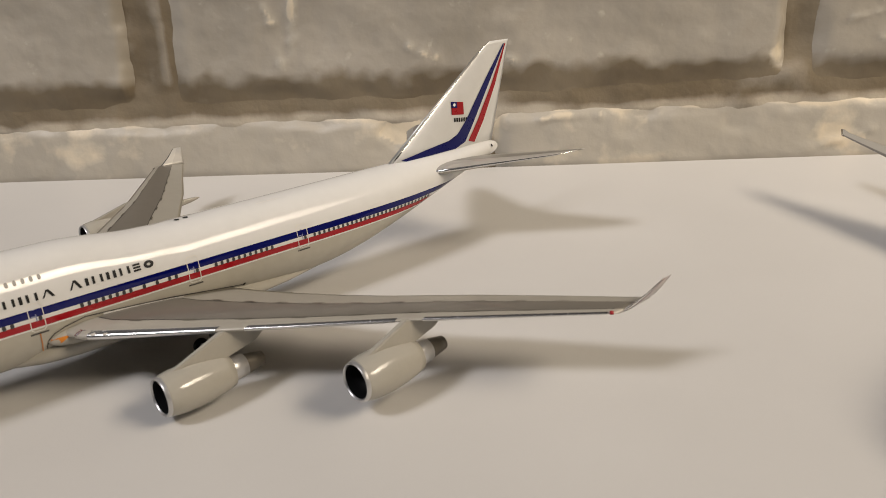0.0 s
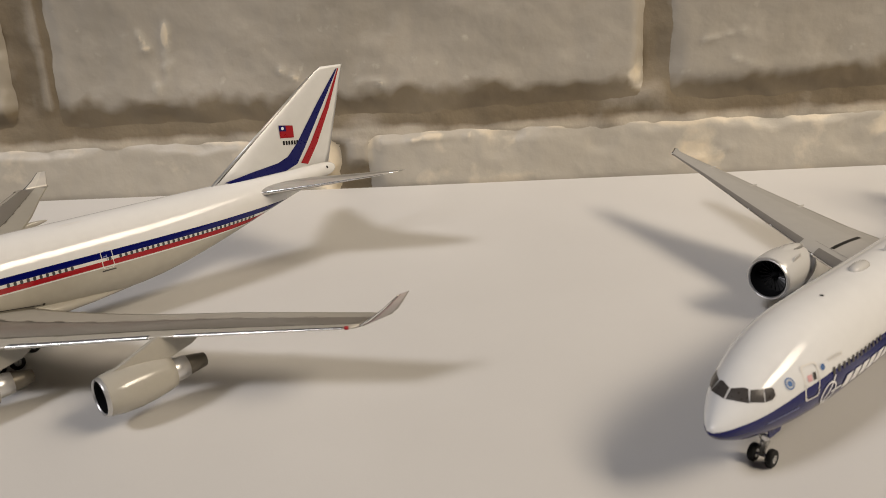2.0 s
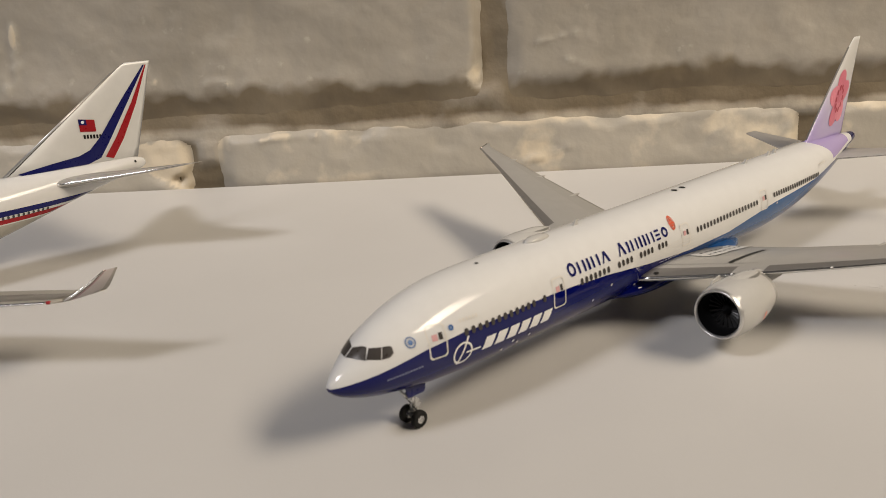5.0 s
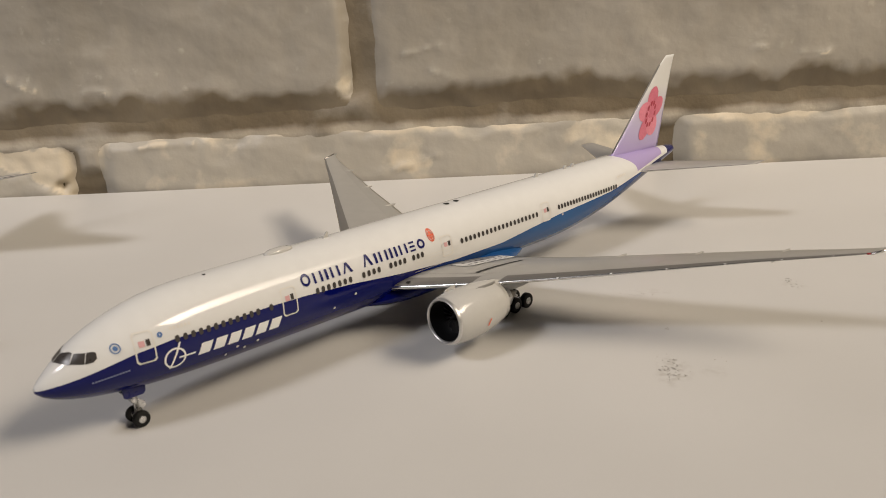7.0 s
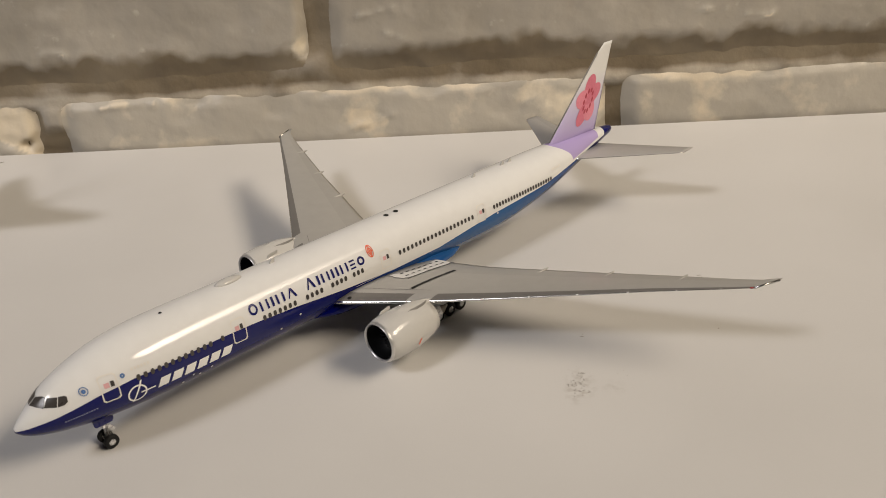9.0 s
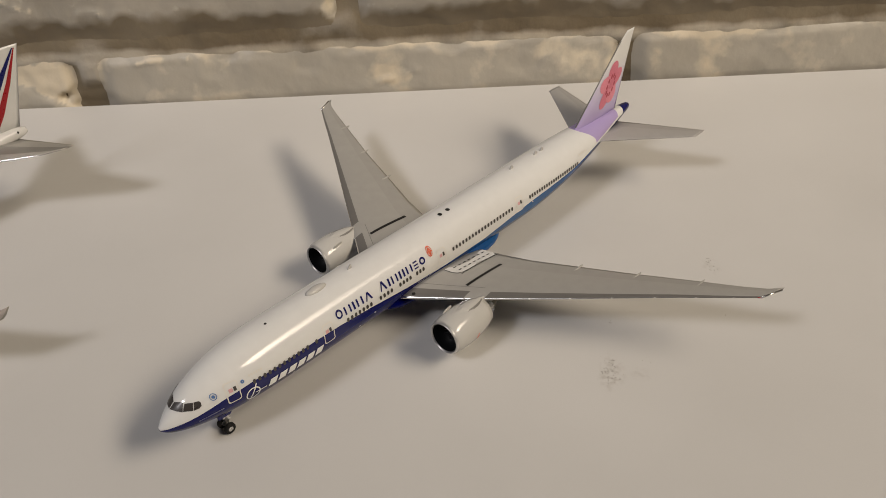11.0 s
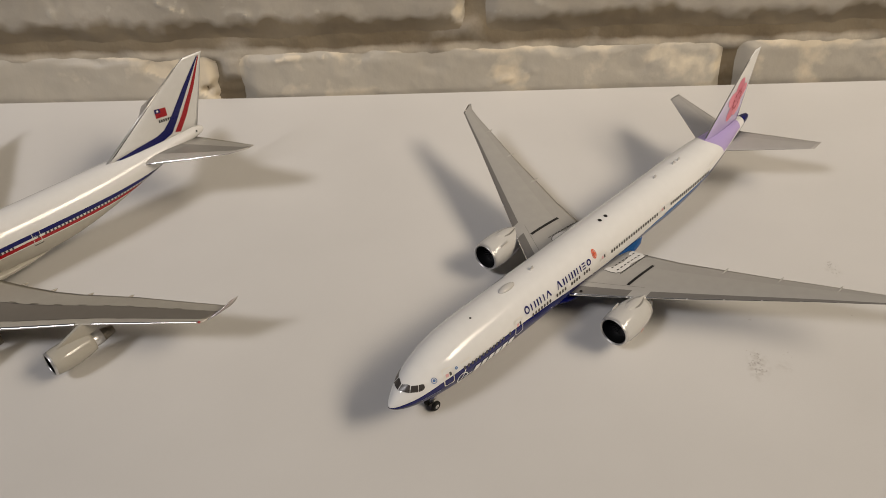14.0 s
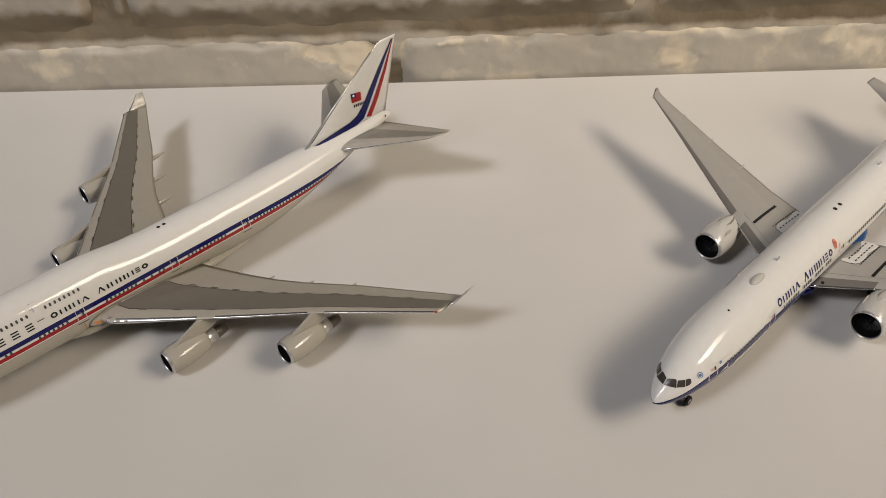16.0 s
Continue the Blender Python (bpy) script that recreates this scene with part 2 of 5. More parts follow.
def old_paint(nt, v):
    """Old off-white paint: grey, with cream where it has flaked thin, and small bright flecks. Returns the colour and three noises."""
    blot, grain, flake, fleck = noise_of(nt, 22.0, 5.0, v), noise_of(nt, 420.0, 5.0, v), noise_of(nt, 70.0, 6.0, v), noise_of(nt, 190.0, 5.0, v)
    c = mixed(nt, ramp(nt, blot, [(0.3, 0.0), (0.7, 1.0)]), (0.285, 0.257, 0.210), (0.365, 0.331, 0.277))
    c = mixed(nt, ramp(nt, flake, [(0.55, 0.0), (0.75, 0.36)]), c, (0.49, 0.445, 0.375))
    c = mixed(nt, ramp(nt, flake, [(0.24, 0.4), (0.40, 0.0)]), c, (0.29, 0.25, 0.195))
    c = mixed(nt, ramp(nt, fleck, [(0.66, 0.0), (0.78, 0.4)]), c, (0.58, 0.53, 0.44))
    return c, blot, grain, flake


def joint_brown(nt, blot, grain):
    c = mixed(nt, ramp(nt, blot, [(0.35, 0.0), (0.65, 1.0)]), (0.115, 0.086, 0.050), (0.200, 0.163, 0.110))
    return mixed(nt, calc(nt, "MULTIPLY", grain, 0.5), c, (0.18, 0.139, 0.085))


def brick_paint():
    """Old paint on brick; UV: how bare and pale the place is, and how brown it is."""
    mat, nt, bsdf = shader("painted_brick", (0.5, 0.47, 0.42), 0.5)
    v = nt.nodes.new("ShaderNodeTexCoord").outputs["Object"]
    info = nt.nodes.new("ShaderNodeObjectInfo").outputs["Random"]
    shifted = nt.nodes.new("ShaderNodeVectorMath")
    shifted.operation = "ADD"
    nt.links.new(v, shifted.inputs[0])
    nt.links.new(info, shifted.inputs[1])
    c, blot, grain, flake = old_paint(nt, shifted.outputs[0])
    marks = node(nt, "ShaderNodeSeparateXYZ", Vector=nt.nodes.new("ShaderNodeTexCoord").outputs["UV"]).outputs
    # how brown: the second UV value, broken up by noise
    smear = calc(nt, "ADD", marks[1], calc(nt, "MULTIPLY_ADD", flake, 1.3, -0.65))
    c = mixed(nt, ramp(nt, smear, [(0.20, 0.0), (0.80, 0.95)]), c, joint_brown(nt, blot, grain))
    c = mixed(nt, calc(nt, "MULTIPLY", calc(nt, "MINIMUM", marks[0], 0.42), 1.5), c, mixed(nt, blot, (0.385, 0.352, 0.294), (0.46, 0.425, 0.36)))
    worn = calc(nt, "ADD", marks[0], calc(nt, "MULTIPLY_ADD", flake, 2.0, -1.0))
    c = mixed(nt, ramp(nt, worn, [(0.52, 0.0), (0.86, 0.85)]), c, mixed(nt, blot, (0.56, 0.46, 0.32), (0.68, 0.62, 0.50)))
    nt.links.new(c, bsdf.inputs["Base Color"])
    both = calc(nt, "MULTIPLY_ADD", grain, 0.35, flake)
    bumped(nt, bsdf, both, 0.18, 0.0025)
    nt.links.new(calc(nt, "MULTIPLY_ADD", grain, 0.3, 0.34), bsdf.inputs["Roughness"])
    return mat


def mortar_paint():
    """Brown mortar, painted over where the first UV axis says so and worn to cream where the second does."""
    mat, nt, bsdf = shader("dirty_mortar", (0.3, 0.25, 0.18), 0.75)
    v = nt.nodes.new("ShaderNodeTexCoord").outputs["Object"]
    c, blot, grain, flake = old_paint(nt, v)
    marks = node(nt, "ShaderNodeSeparateXYZ", Vector=nt.nodes.new("ShaderNodeTexCoord").outputs["UV"]).outputs
    thin = calc(nt, "ADD", marks[0], calc(nt, "MULTIPLY_ADD", flake, 1.3, -0.65))
    c = mixed(nt, ramp(nt, thin, [(0.15, 0.0), (0.85, 0.95)]), joint_brown(nt, blot, grain), c)
    worn = calc(nt, "ADD", marks[1], calc(nt, "MULTIPLY_ADD", flake, 1.2, -0.6))
    c = mixed(nt, ramp(nt, worn, [(0.25, 0.0), (0.85, 0.8)]), c, mixed(nt, blot, (0.42, 0.35, 0.25), (0.54, 0.49, 0.41)))
    nt.links.new(c, bsdf.inputs["Base Color"])
    bumped(nt, bsdf, calc(nt, "MULTIPLY_ADD", grain, 0.4, flake), 0.35, 0.0022)
    return mat


def plain_paint(name, colour):
    mat, nt, bsdf = shader(name, colour, 0.7)
    v = nt.nodes.new("ShaderNodeTexCoord").outputs["Object"]
    n = noise_of(nt, 3.0, 5.0, v)
    nt.links.new(mixed(nt, n, tuple(x * 0.93 for x in colour), tuple(min(1, x * 1.05) for x in colour)), bsdf.inputs["Base Color"])
    return mat


m_table = table_paint()
m_brick = brick_paint()
m_mortar = mortar_paint()
m_room = plain_paint("room_wall_paint", (0.07, 0.064, 0.056))
m_ceiling = plain_paint("ceiling_paint", (0.07, 0.067, 0.061))
m_floor = plain_paint("floor_paint", (0.07, 0.06, 0.05))
m_root = model_paint("root_panel_ink", (0.60, 0.595, 0.58), 0.35)
m_grime = model_paint("grime", (0.30, 0.26, 0.22), 0.7, coat=0.0)
m_smudge = model_paint("smudge", (0.33, 0.315, 0.295), 0.6, coat=0.0)

# ---- mesh helpers ----


def part(name, verts, faces, material, parent=None, smooth=True, uvs=None, label=""):
    """One mesh object from points and faces."""
    me = bpy.data.meshes.new(name)
    me.from_pydata([tuple(v) for v in verts], [], faces)
    if uvs is not None:
        layer = me.uv_layers.new(name="UVMap")
        for loop in me.loops:
            layer.data[loop.index].uv = uvs[loop.vertex_index]
    me.materials.append(material)
    me.polygons.foreach_set("use_smooth", [smooth] * len(me.polygons))
    me.update()
    ob = new(name, me)
    ob.parent = parent
    if label:
        tagged(ob, label)
    return ob


def from_bm(name, bm, material, parent=None, smooth=False, label=""):
    bmesh.ops.recalc_face_normals(bm, faces=bm.faces[:])
    me = bpy.data.meshes.new(name)
    bm.to_mesh(me)
    bm.free()
    me.materials.append(material)
    me.polygons.foreach_set("use_smooth", [smooth] * len(me.polygons))
    ob = new(name, me)
    ob.parent = parent
    if label:
        tagged(ob, label)
    return ob


def scaled(points):
    return [(x * S, y * S, z * S) for x, y, z in points]


def ring_faces(rings, count, closed=True, cap_start=True, cap_end=True):
    faces = []
    for a in range(rings - 1):
        for b in range(count if closed else count - 1):
            c = (b + 1) % count
            faces.append((a * count + b, (a + 1) * count + b, (a + 1) * count + c, a * count + c))
    if cap_start:
        faces.append(tuple(range(count)))
    if cap_end:
        faces.append(tuple(reversed(range((rings - 1) * count, rings * count))))
    return faces


def smooth_table(rows, at):
    """Monotone cubic through rows of (s, value...) at the station s."""
    rows = np.asarray(rows, float)
    x = rows[:, 0]
    n = int(np.clip(np.searchsorted(x, at) - 1, 0, len(x) - 2))
    h = x[n + 1] - x[n]
    t = np.clip((at - x[n]) / h, 0, 1)
    out = []
    for k in range(1, rows.shape[1]):
        v = rows[:, k]
        d = np.diff(v) / np.diff(x)

        def slope(i):
            if i == 0 or i == len(x) - 1:
                return d[0] if i == 0 else d[-1]
            return 0.0 if d[i - 1] * d[i] <= 0 else 2 * d[i - 1] * d[i] / (d[i - 1] + d[i])

        m0, m1 = slope(n), slope(n + 1)
        out.append(float((2 * t**3 - 3 * t**2 + 1) * v[n] + (t**3 - 2 * t**2 + t) * h * m0 + (-2 * t**3 + 3 * t**2) * v[n + 1] + (t**3 - t**2) * h * m1))
    return out


class Hull:
    """A fuselage: keel, crown and half-width along the stations, and an upper lobe if it has one."""

    def __init__(self, rows, lobe=None):
        self.rows, self.lobe = rows, lobe

    def section(self, s):
        return smooth_table(self.rows, s)

    def half(self, s, h):
        zb, zt, w = self.section(s)
        if self.lobe:
            crown, low, up = smooth_table(self.lobe, s)
            main_top = min(zt, crown)
        else:
            main_top = zt
        c, r = (zb + main_top) / 2, (main_top - zb) / 2
        q = 1 - ((h - c) / r) ** 2
        out = w * math.sqrt(q) if q > 0 else 0.0
        if self.lobe and zt > crown + 0.02:
            c2 = (zt + low) / 2
            r2 = (zt - low) / 2
            q = 1 - ((h - c2) / r2) ** 2
            up_w = up * math.sqrt(q) if q > 0 else 0.0
            k = 0.12
            out = (out**8 + up_w**8) ** 0.125 if max(out, up_w) > k else max(out, up_w)
        return out

    def point(self, s, turn):
        """turn: degrees from the crown, positive to port (-y)."""
        zb, zt, w = self.section(s)
        a = radians(turn)
        h = (zb + zt) / 2 + (zt - zb) / 2 * math.cos(a)
        return Vector((s, -math.copysign(self.half(s, h), math.sin(a)) if abs(math.sin(a)) > 1e-6 else 0.0, h))

    def turn_at(self, s, h):
        zb, zt, w = self.section(s)
        return math.degrees(math.acos(max(-1, min(1, (h - (zb + zt) / 2) / ((zt - zb) / 2)))))

    def skin(self, s, turn, off=0.025):
        """A point just over the skin."""
        p = self.point(s, turn)
        ds, dt = self.point(s + 0.05, turn) - self.point(s - 0.05, turn), self.point(s, turn + 0.5) - self.point(s, turn - 0.5)
        n = ds.cross(dt)
        if n.length < 1e-9:
            n = Vector((0, 0, 1))
        n.normalize()
        zb, zt, w = self.section(s)
        if n.dot(p - Vector((s, 0, (zb + zt) / 2))) < 0:
            n = -n
        return p + n * off

    def mesh(self, name, material, parent, stations, count=72):
        verts = []
        for s in stations:
            for b in range(count):
                verts.append(self.point(s, 360 * b / count))
        return part(name, scaled(verts), [f[::-1] for f in ring_faces(len(stations), count)], material, parent)

    def rect(self, s0, s1, h0, h1, side=1, slant=0.0, rows=3, cols=1, off=0.025):
        """Points and faces of a patch on the skin, side 1: port, -1: starboard."""
        verts, faces = [], []
        for i in range(cols + 1):
            for j in range(rows + 1):
                h = h0 + (h1 - h0) * j / rows
                s = s0 + (s1 - s0) * i / cols + slant * (h - h0)
                verts.append(self.skin(s, side * self.turn_at(s, h), off))
        for i in range(cols):
            for j in range(rows):
                a = i * (rows + 1) + j
                faces.append((a, a + rows + 1, a + rows + 2, a + 1))
        return verts, faces

    def poly(self, outline, off=0.03):
        """A fan patch from (s, turn) pairs."""
        mid = (sum(p[0] for p in outline) / len(outline), sum(p[1] for p in outline) / len(outline))
        n = len(outline)
        inner = [((p[0] + mid[0]) / 2, (p[1] + mid[1]) / 2) for p in outline]
        verts = [self.skin(*p, off) for p in (*outline, *inner, mid)]
        faces = [(k, (k + 1) % n, n + (k + 1) % n, n + k) for k in range(n)] + [(n + k, n + (k + 1) % n, 2 * n) for k in range(n)]
        return verts, faces


def add_patch(name, patch, material, parent, label=""):
    return part(name, scaled(patch[0]), patch[1], material, parent, True, None, label)


def joined(patches):
    verts, faces = [], []
    for v, f in patches:
        base = len(verts)
        verts += v
        faces += [tuple(i + base for i in q) for q in f]
    return verts, faces


def thickness(u, t):
    return 5 * t * (0.2969 * math.sqrt(max(u, 0)) - 0.126 * u - 0.3516 * u * u + 0.2843 * u**3 - 0.1036 * u**4)


CHORD = (0, 0.004, 0.015, 0.03, 0.06, 0.1, 0.125, 0.17, 0.25, 0.4, 0.55, 0.62, 0.72, 0.85, 0.95, 1.0)


class Foil:
    """A wing, tailplane or fin: rows of (span, leading edge, trailing edge, height, thickness ratio). upright: span is height."""

    def __init__(self, rows, side=1, upright=False):
        self.rows, self.side, self.upright = sorted(rows), side, upright

    def row(self, span):
        cols = np.array([r[:5] for r in self.rows], float).T
        return [float(np.interp(span, cols[0], c)) for c in cols[1:]]

    def twist(self, span):
        return float(np.interp(span, [r[0] for r in self.rows], [r[5] if len(r) > 5 else 0.0 for r in self.rows]))

    def at(self, span, u, face=1, off=0.0):
        le, te, z, t = self.row(span)
        chord = te - le
        d = thickness(u, t) * chord * (1.0 if face > 0 or self.upright else 0.75) + off
        if self.upright:
            return Vector((le + u * chord, -face * self.side * d, span))
        return Vector((le + u * chord, -self.side * span, z + face * d + self.twist(span) * (0.5 - u)))

    def over(self, s, span, off=0.03, face=1):
        le, te, z, t = self.row(span)
        return self.at(span, min(1, max(0, (s - le) / (te - le))), face, off)

    def mesh(self, name, material, parent, spans):
        verts, uvs = [], []
        first, last = self.rows[0][0], self.rows[-1][0]
        for k in spans:
            for face, order in ((1, CHORD), (-1, tuple(reversed(CHORD))[1:-1])):
                for u in order:
                    verts.append(self.at(k, u, face))
                    uvs.append((u, (k - first) / (last - first)))
        n = 2 * len(CHORD) - 2
        return part(name, scaled(verts), ring_faces(len(spans), n), material, parent, True, uvs)

    def strip(self, s0, s1, span0, span1, rows=4, cols=1, off=0.03):
        """A patch on the upper face between two stations and two spans."""
        verts, faces = [], []
        for i in range(cols + 1):
            for j in range(rows + 1):
                verts.append(self.over(s0 + (s1 - s0) * j / rows, span0 + (span1 - span0) * i / cols, off))
        for i in range(cols):
            for j in range(rows):
                a = i * (rows + 1) + j
                faces.append((a, a + rows + 1, a + rows + 2, a + 1))
        return verts, faces

    def outline(self, pairs, off=0.03):
        """A fan patch from (station, span) pairs."""
        n = len(pairs)
        mid = (sum(p[0] for p in pairs) / n, sum(p[1] for p in pairs) / n)
        verts = [self.over(*p, off) for p in (*pairs, mid)]
        return verts, [(k, (k + 1) % n, n) for k in range(n)]


def lathe(name, profile, centre, material, parent, count=40, squash=1.0, smooth=True, label=""):
    """profile: (station, radius) along +x from the centre."""
    verts = []
    for s, r in profile:
        for b in range(count):
            a = 2 * math.pi * b / count
            verts.append((centre[0] + s, centre[1] + r * math.sin(a), centre[2] + r * squash * math.cos(a)))
    return part(name, scaled(verts), ring_faces(len(profile), count, True, False, False), material, parent, smooth, None, label)


def slab(name, outline, y0, y1, material, parent, bevel=0.12, smooth=False, label=""):
    """An outline of (s, h) thickened from y0 to y1, its edges bevelled."""
    bm = bmesh.new()
    front = [bm.verts.new((s * S, y0 * S, h * S)) for s, h in outline]
    back = [bm.verts.new((s * S, y1 * S, h * S)) for s, h in outline]
    n = len(outline)
    bm.faces.new(front)
    bm.faces.new(list(reversed(back)))
    for k in range(n):
        bm.faces.new((front[k], front[(k + 1) % n], back[(k + 1) % n], back[k]))
    bmesh.ops.recalc_face_normals(bm, faces=bm.faces[:])
    if bevel:
        bmesh.ops.bevel(bm, geom=bm.edges[:], offset=bevel * S, segments=2, affect="EDGES", clamp_overlap=True)
    return from_bm(name, bm, material, parent, smooth, label)


def tube(name, a, b, radius, material, parent, count=12, end_radius=None):
    a, b = Vector(a), Vector(b)
    d = (b - a).normalized()
    x = d.orthogonal().normalized()
    y = d.cross(x)
    verts = []
    for p, r in ((a, radius), (b, end_radius or radius)):
        for k in range(count):
            t = 2 * math.pi * k / count
            verts.append(p + (x * math.cos(t) + y * math.sin(t)) * r)
    return part(name, scaled(verts), ring_faces(2, count), material, parent, True)


def canoe(name, nose, tail, width, height, material, parent, count=12):
    """A slim pod from nose to tail, pointed at both ends."""
    a, b = Vector(nose), Vector(tail)
    verts = []
    steps = (0.0, 0.06, 0.2, 0.4, 0.6, 0.8, 0.94, 1.0)
    for t in steps:
        r = max(0.02, math.sin(math.pi * min(1, t * 1.0)) ** 0.6)
        p = a.lerp(b, t)
        for k in range(count):
            q = 2 * math.pi * k / count
            verts.append((p.x, p.y + width * r * math.sin(q), p.z + height * r * math.cos(q)))
    return part(name, scaled(verts), ring_faces(len(steps), count), material, parent, True)


def wheel(parent, centre, radius, width):
    """A tyre with rounded shoulders and a steel hub on its outer face."""
    cx, cy, cz = centre
    w = width / 2
    prof = [(-w, radius * 0.55), (-w, radius * 0.86), (-w * 0.7, radius * 0.98), (0, radius), (w * 0.7, radius * 0.98), (w, radius * 0.86), (w, radius * 0.55)]
    n = 24
    verts = [(cx + r * math.sin(2 * math.pi * k / n), cy + o, cz + r * math.cos(2 * math.pi * k / n)) for o, r in prof for k in range(n)]
    t = part("tyre", scaled(verts), ring_faces(len(prof), n), m_tyre, parent)
    prof = [(-w * 1.02, radius * 0.1), (-w * 1.06, radius * 0.3), (-w * 0.96, radius * 0.56), (w * 0.96, radius * 0.56), (w * 1.06, radius * 0.3), (w * 1.02, radius * 0.1)]
    verts = [(cx + r * math.sin(2 * math.pi * k / n), cy + o, cz + r * math.cos(2 * math.pi * k / n)) for o, r in prof for k in range(n)]
    part("hub", scaled(verts), ring_faces(len(prof), n), m_steel, t, label="bare metal wheel hub")
    return t


def window_mesh(wide, tall, power=3.0, material=None):
    """A rounded window on the local y/z plane, facing -y."""
    n = 16
    pts = []
    for k in range(n):
        c, d = math.cos(2 * math.pi * (k + 0.5) / n), math.sin(2 * math.pi * (k + 0.5) / n)
        r = (abs(c) ** power + abs(d) ** power) ** (-1 / power)
        pts.append((wide / 2 * S * r * c, 0, tall / 2 * S * r * d))
    me = bpy.data.meshes.new("window")
    me.from_pydata(pts, [], [tuple(range(n))])
    me.materials.append(material or m_window)
    return me


def place_windows(hull, mesh, stations, h, body, side=1, rise=0.0):
    for s in stations:
        hh = h + rise * (s - stations[0])
        turn = hull.turn_at(s, hh) * side
        p = hull.skin(s, turn, 0.035)
        up = (hull.skin(s, turn - 4 * side) - hull.skin(s, turn + 4 * side)).normalized()
        along = (hull.skin(s + 0.3, turn) - hull.skin(s - 0.3, turn)).normalized()
        n = along.cross(up).normalized()
        ob = new("window", mesh)
        ob.parent = body
        m = Matrix((along, -n, up)).transposed().to_4x4()
        m.translation = p * S
        ob.matrix_local = m


def door_outline(hull, s0, s1, h0, h1, material, parent, line=0.09, side=1):
    """A door drawn as a thin rounded frame on the skin."""
    c = 0.15
    ring = [(s0 + c, h0), (s1 - c, h0), (s1, h0 + c), (s1, (h0 + h1) / 2), (s1, h1 - c), (s1 - c, h1), (s0 + c, h1), (s0, h1 - c), (s0, (h0 + h1) / 2), (s0, h0 + c)]
    mid = ((s0 + s1) / 2, (h0 + h1) / 2)
    n = len(ring)
    inner = [(s + line * (1 if s < mid[0] else -1), h + line * ((h < mid[1] - 0.01) - (h > mid[1] + 0.01))) for s, h in ring]
    verts = [hull.skin(s, side * hull.turn_at(s, h), 0.04) for s, h in ring + inner]
    faces = [(k, (k + 1) % n, n + (k + 1) % n, n + k) for k in range(n)]
    return part("door_outline", scaled(verts), faces, material, parent)


def engine(parent, at, profile, lip, r_in, core, body_mat, core_mat, tip_mat, blades=22, squash=1.0):
    """A nacelle with a bright lip, a dark duct, a bladed fan with a spinner, core and nozzle."""
    n = lathe("nacelle", profile, at, body_mat, parent, 44, squash)
    lathe("inlet_lip", lip, at, m_lip, n, 44, squash, label="silver metal inlet lip")
    s_fan = 1.5
    lathe("duct", [(0.12, r_in), (0.5, r_in * 0.94), (s_fan + 0.2, r_in * 0.95), (s_fan + 0.2, 0.01)], at, m_duct, n, 36, squash)
    inner = 0.28 * r_in / 1.45
    blade = bpy.data.meshes.new("fan_blade")
    outline = [(s_fan - 0.1, inner, 0.0), (s_fan + 0.02, inner, 0.16), (s_fan + 0.06, r_in * 0.93, 0.28), (s_fan - 0.1, r_in * 0.93, 0.12)]
    blade.from_pydata(scaled([(s, r * math.sin(q), r * math.cos(q)) for s, r, q in outline]), [], [(0, 1, 2, 3)])
    blade.materials.append(m_fan)
    for k in range(blades):
        ob = new("fan_blade", blade)
        ob.parent = n
        ob.matrix_local = pose(at[0] * S, at[1] * S, at[2] * S, 360.0 * k / blades, 0, 0)
    lathe("spinner", [(s_fan - 0.75, 0.01), (s_fan - 0.6, 0.12), (s_fan - 0.3, 0.26), (s_fan + 0.05, 0.38)], at, m_duct, n, 20, squash)
    if core:
        lathe("core", core[0], at, core_mat, n, 36, 1.0, label="bare metal core cowl")
        lathe("nozzle", core[1], at, tip_mat, n, 32, 1.0, label="dark metal exhaust nozzle")
    return n

# ---- the setting ----


def box(name, lo, hi, material, parent=None, bevel=0.0):
    bm = bmesh.new()
    bmesh.ops.create_cube(bm, size=1.0)
    for v in bm.verts:
        v.co = [lo[k] + (v.co[k] + 0.5) * (hi[k] - lo[k]) for k in range(3)]
    if bevel:
        bmesh.ops.bevel(bm, geom=bm.edges[:], offset=bevel, segments=3, affect="EDGES")
    return from_bm(name, bm, material, parent)


WALL_Y, WALL_TURN = 0.2802, 0.0125
X0, X1, Y0, Z0, Z1 = -2.0, 2.2, -2.4, -0.75, 2.25


def tabletop():
    """A laminate board whose back edge follows the wall, a narrow gap in front of it."""
    back = WALL_Y - 0.0005
    plan = [(-0.75, -0.55), (0.95, -0.55), (0.95, back + WALL_TURN * 0.95), (0.0, back), (-0.75, back)]
    bm = bmesh.new()
    low, high = [[bm.verts.new((x, y, z)) for x, y in plan] for z in (-0.03, 0.0)]
    bm.faces.new(high), bm.faces.new(list(reversed(low)))
    for k in range(5):
        n = (k + 1) % 5
        bm.faces.new((low[k], low[n], high[n], high[k]))
    bmesh.ops.recalc_face_normals(bm, faces=bm.faces[:])
    bmesh.ops.bevel(bm, geom=bm.edges[:], offset=0.0006, segments=3, affect="EDGES")
    return from_bm("tabletop", bm, m_table)


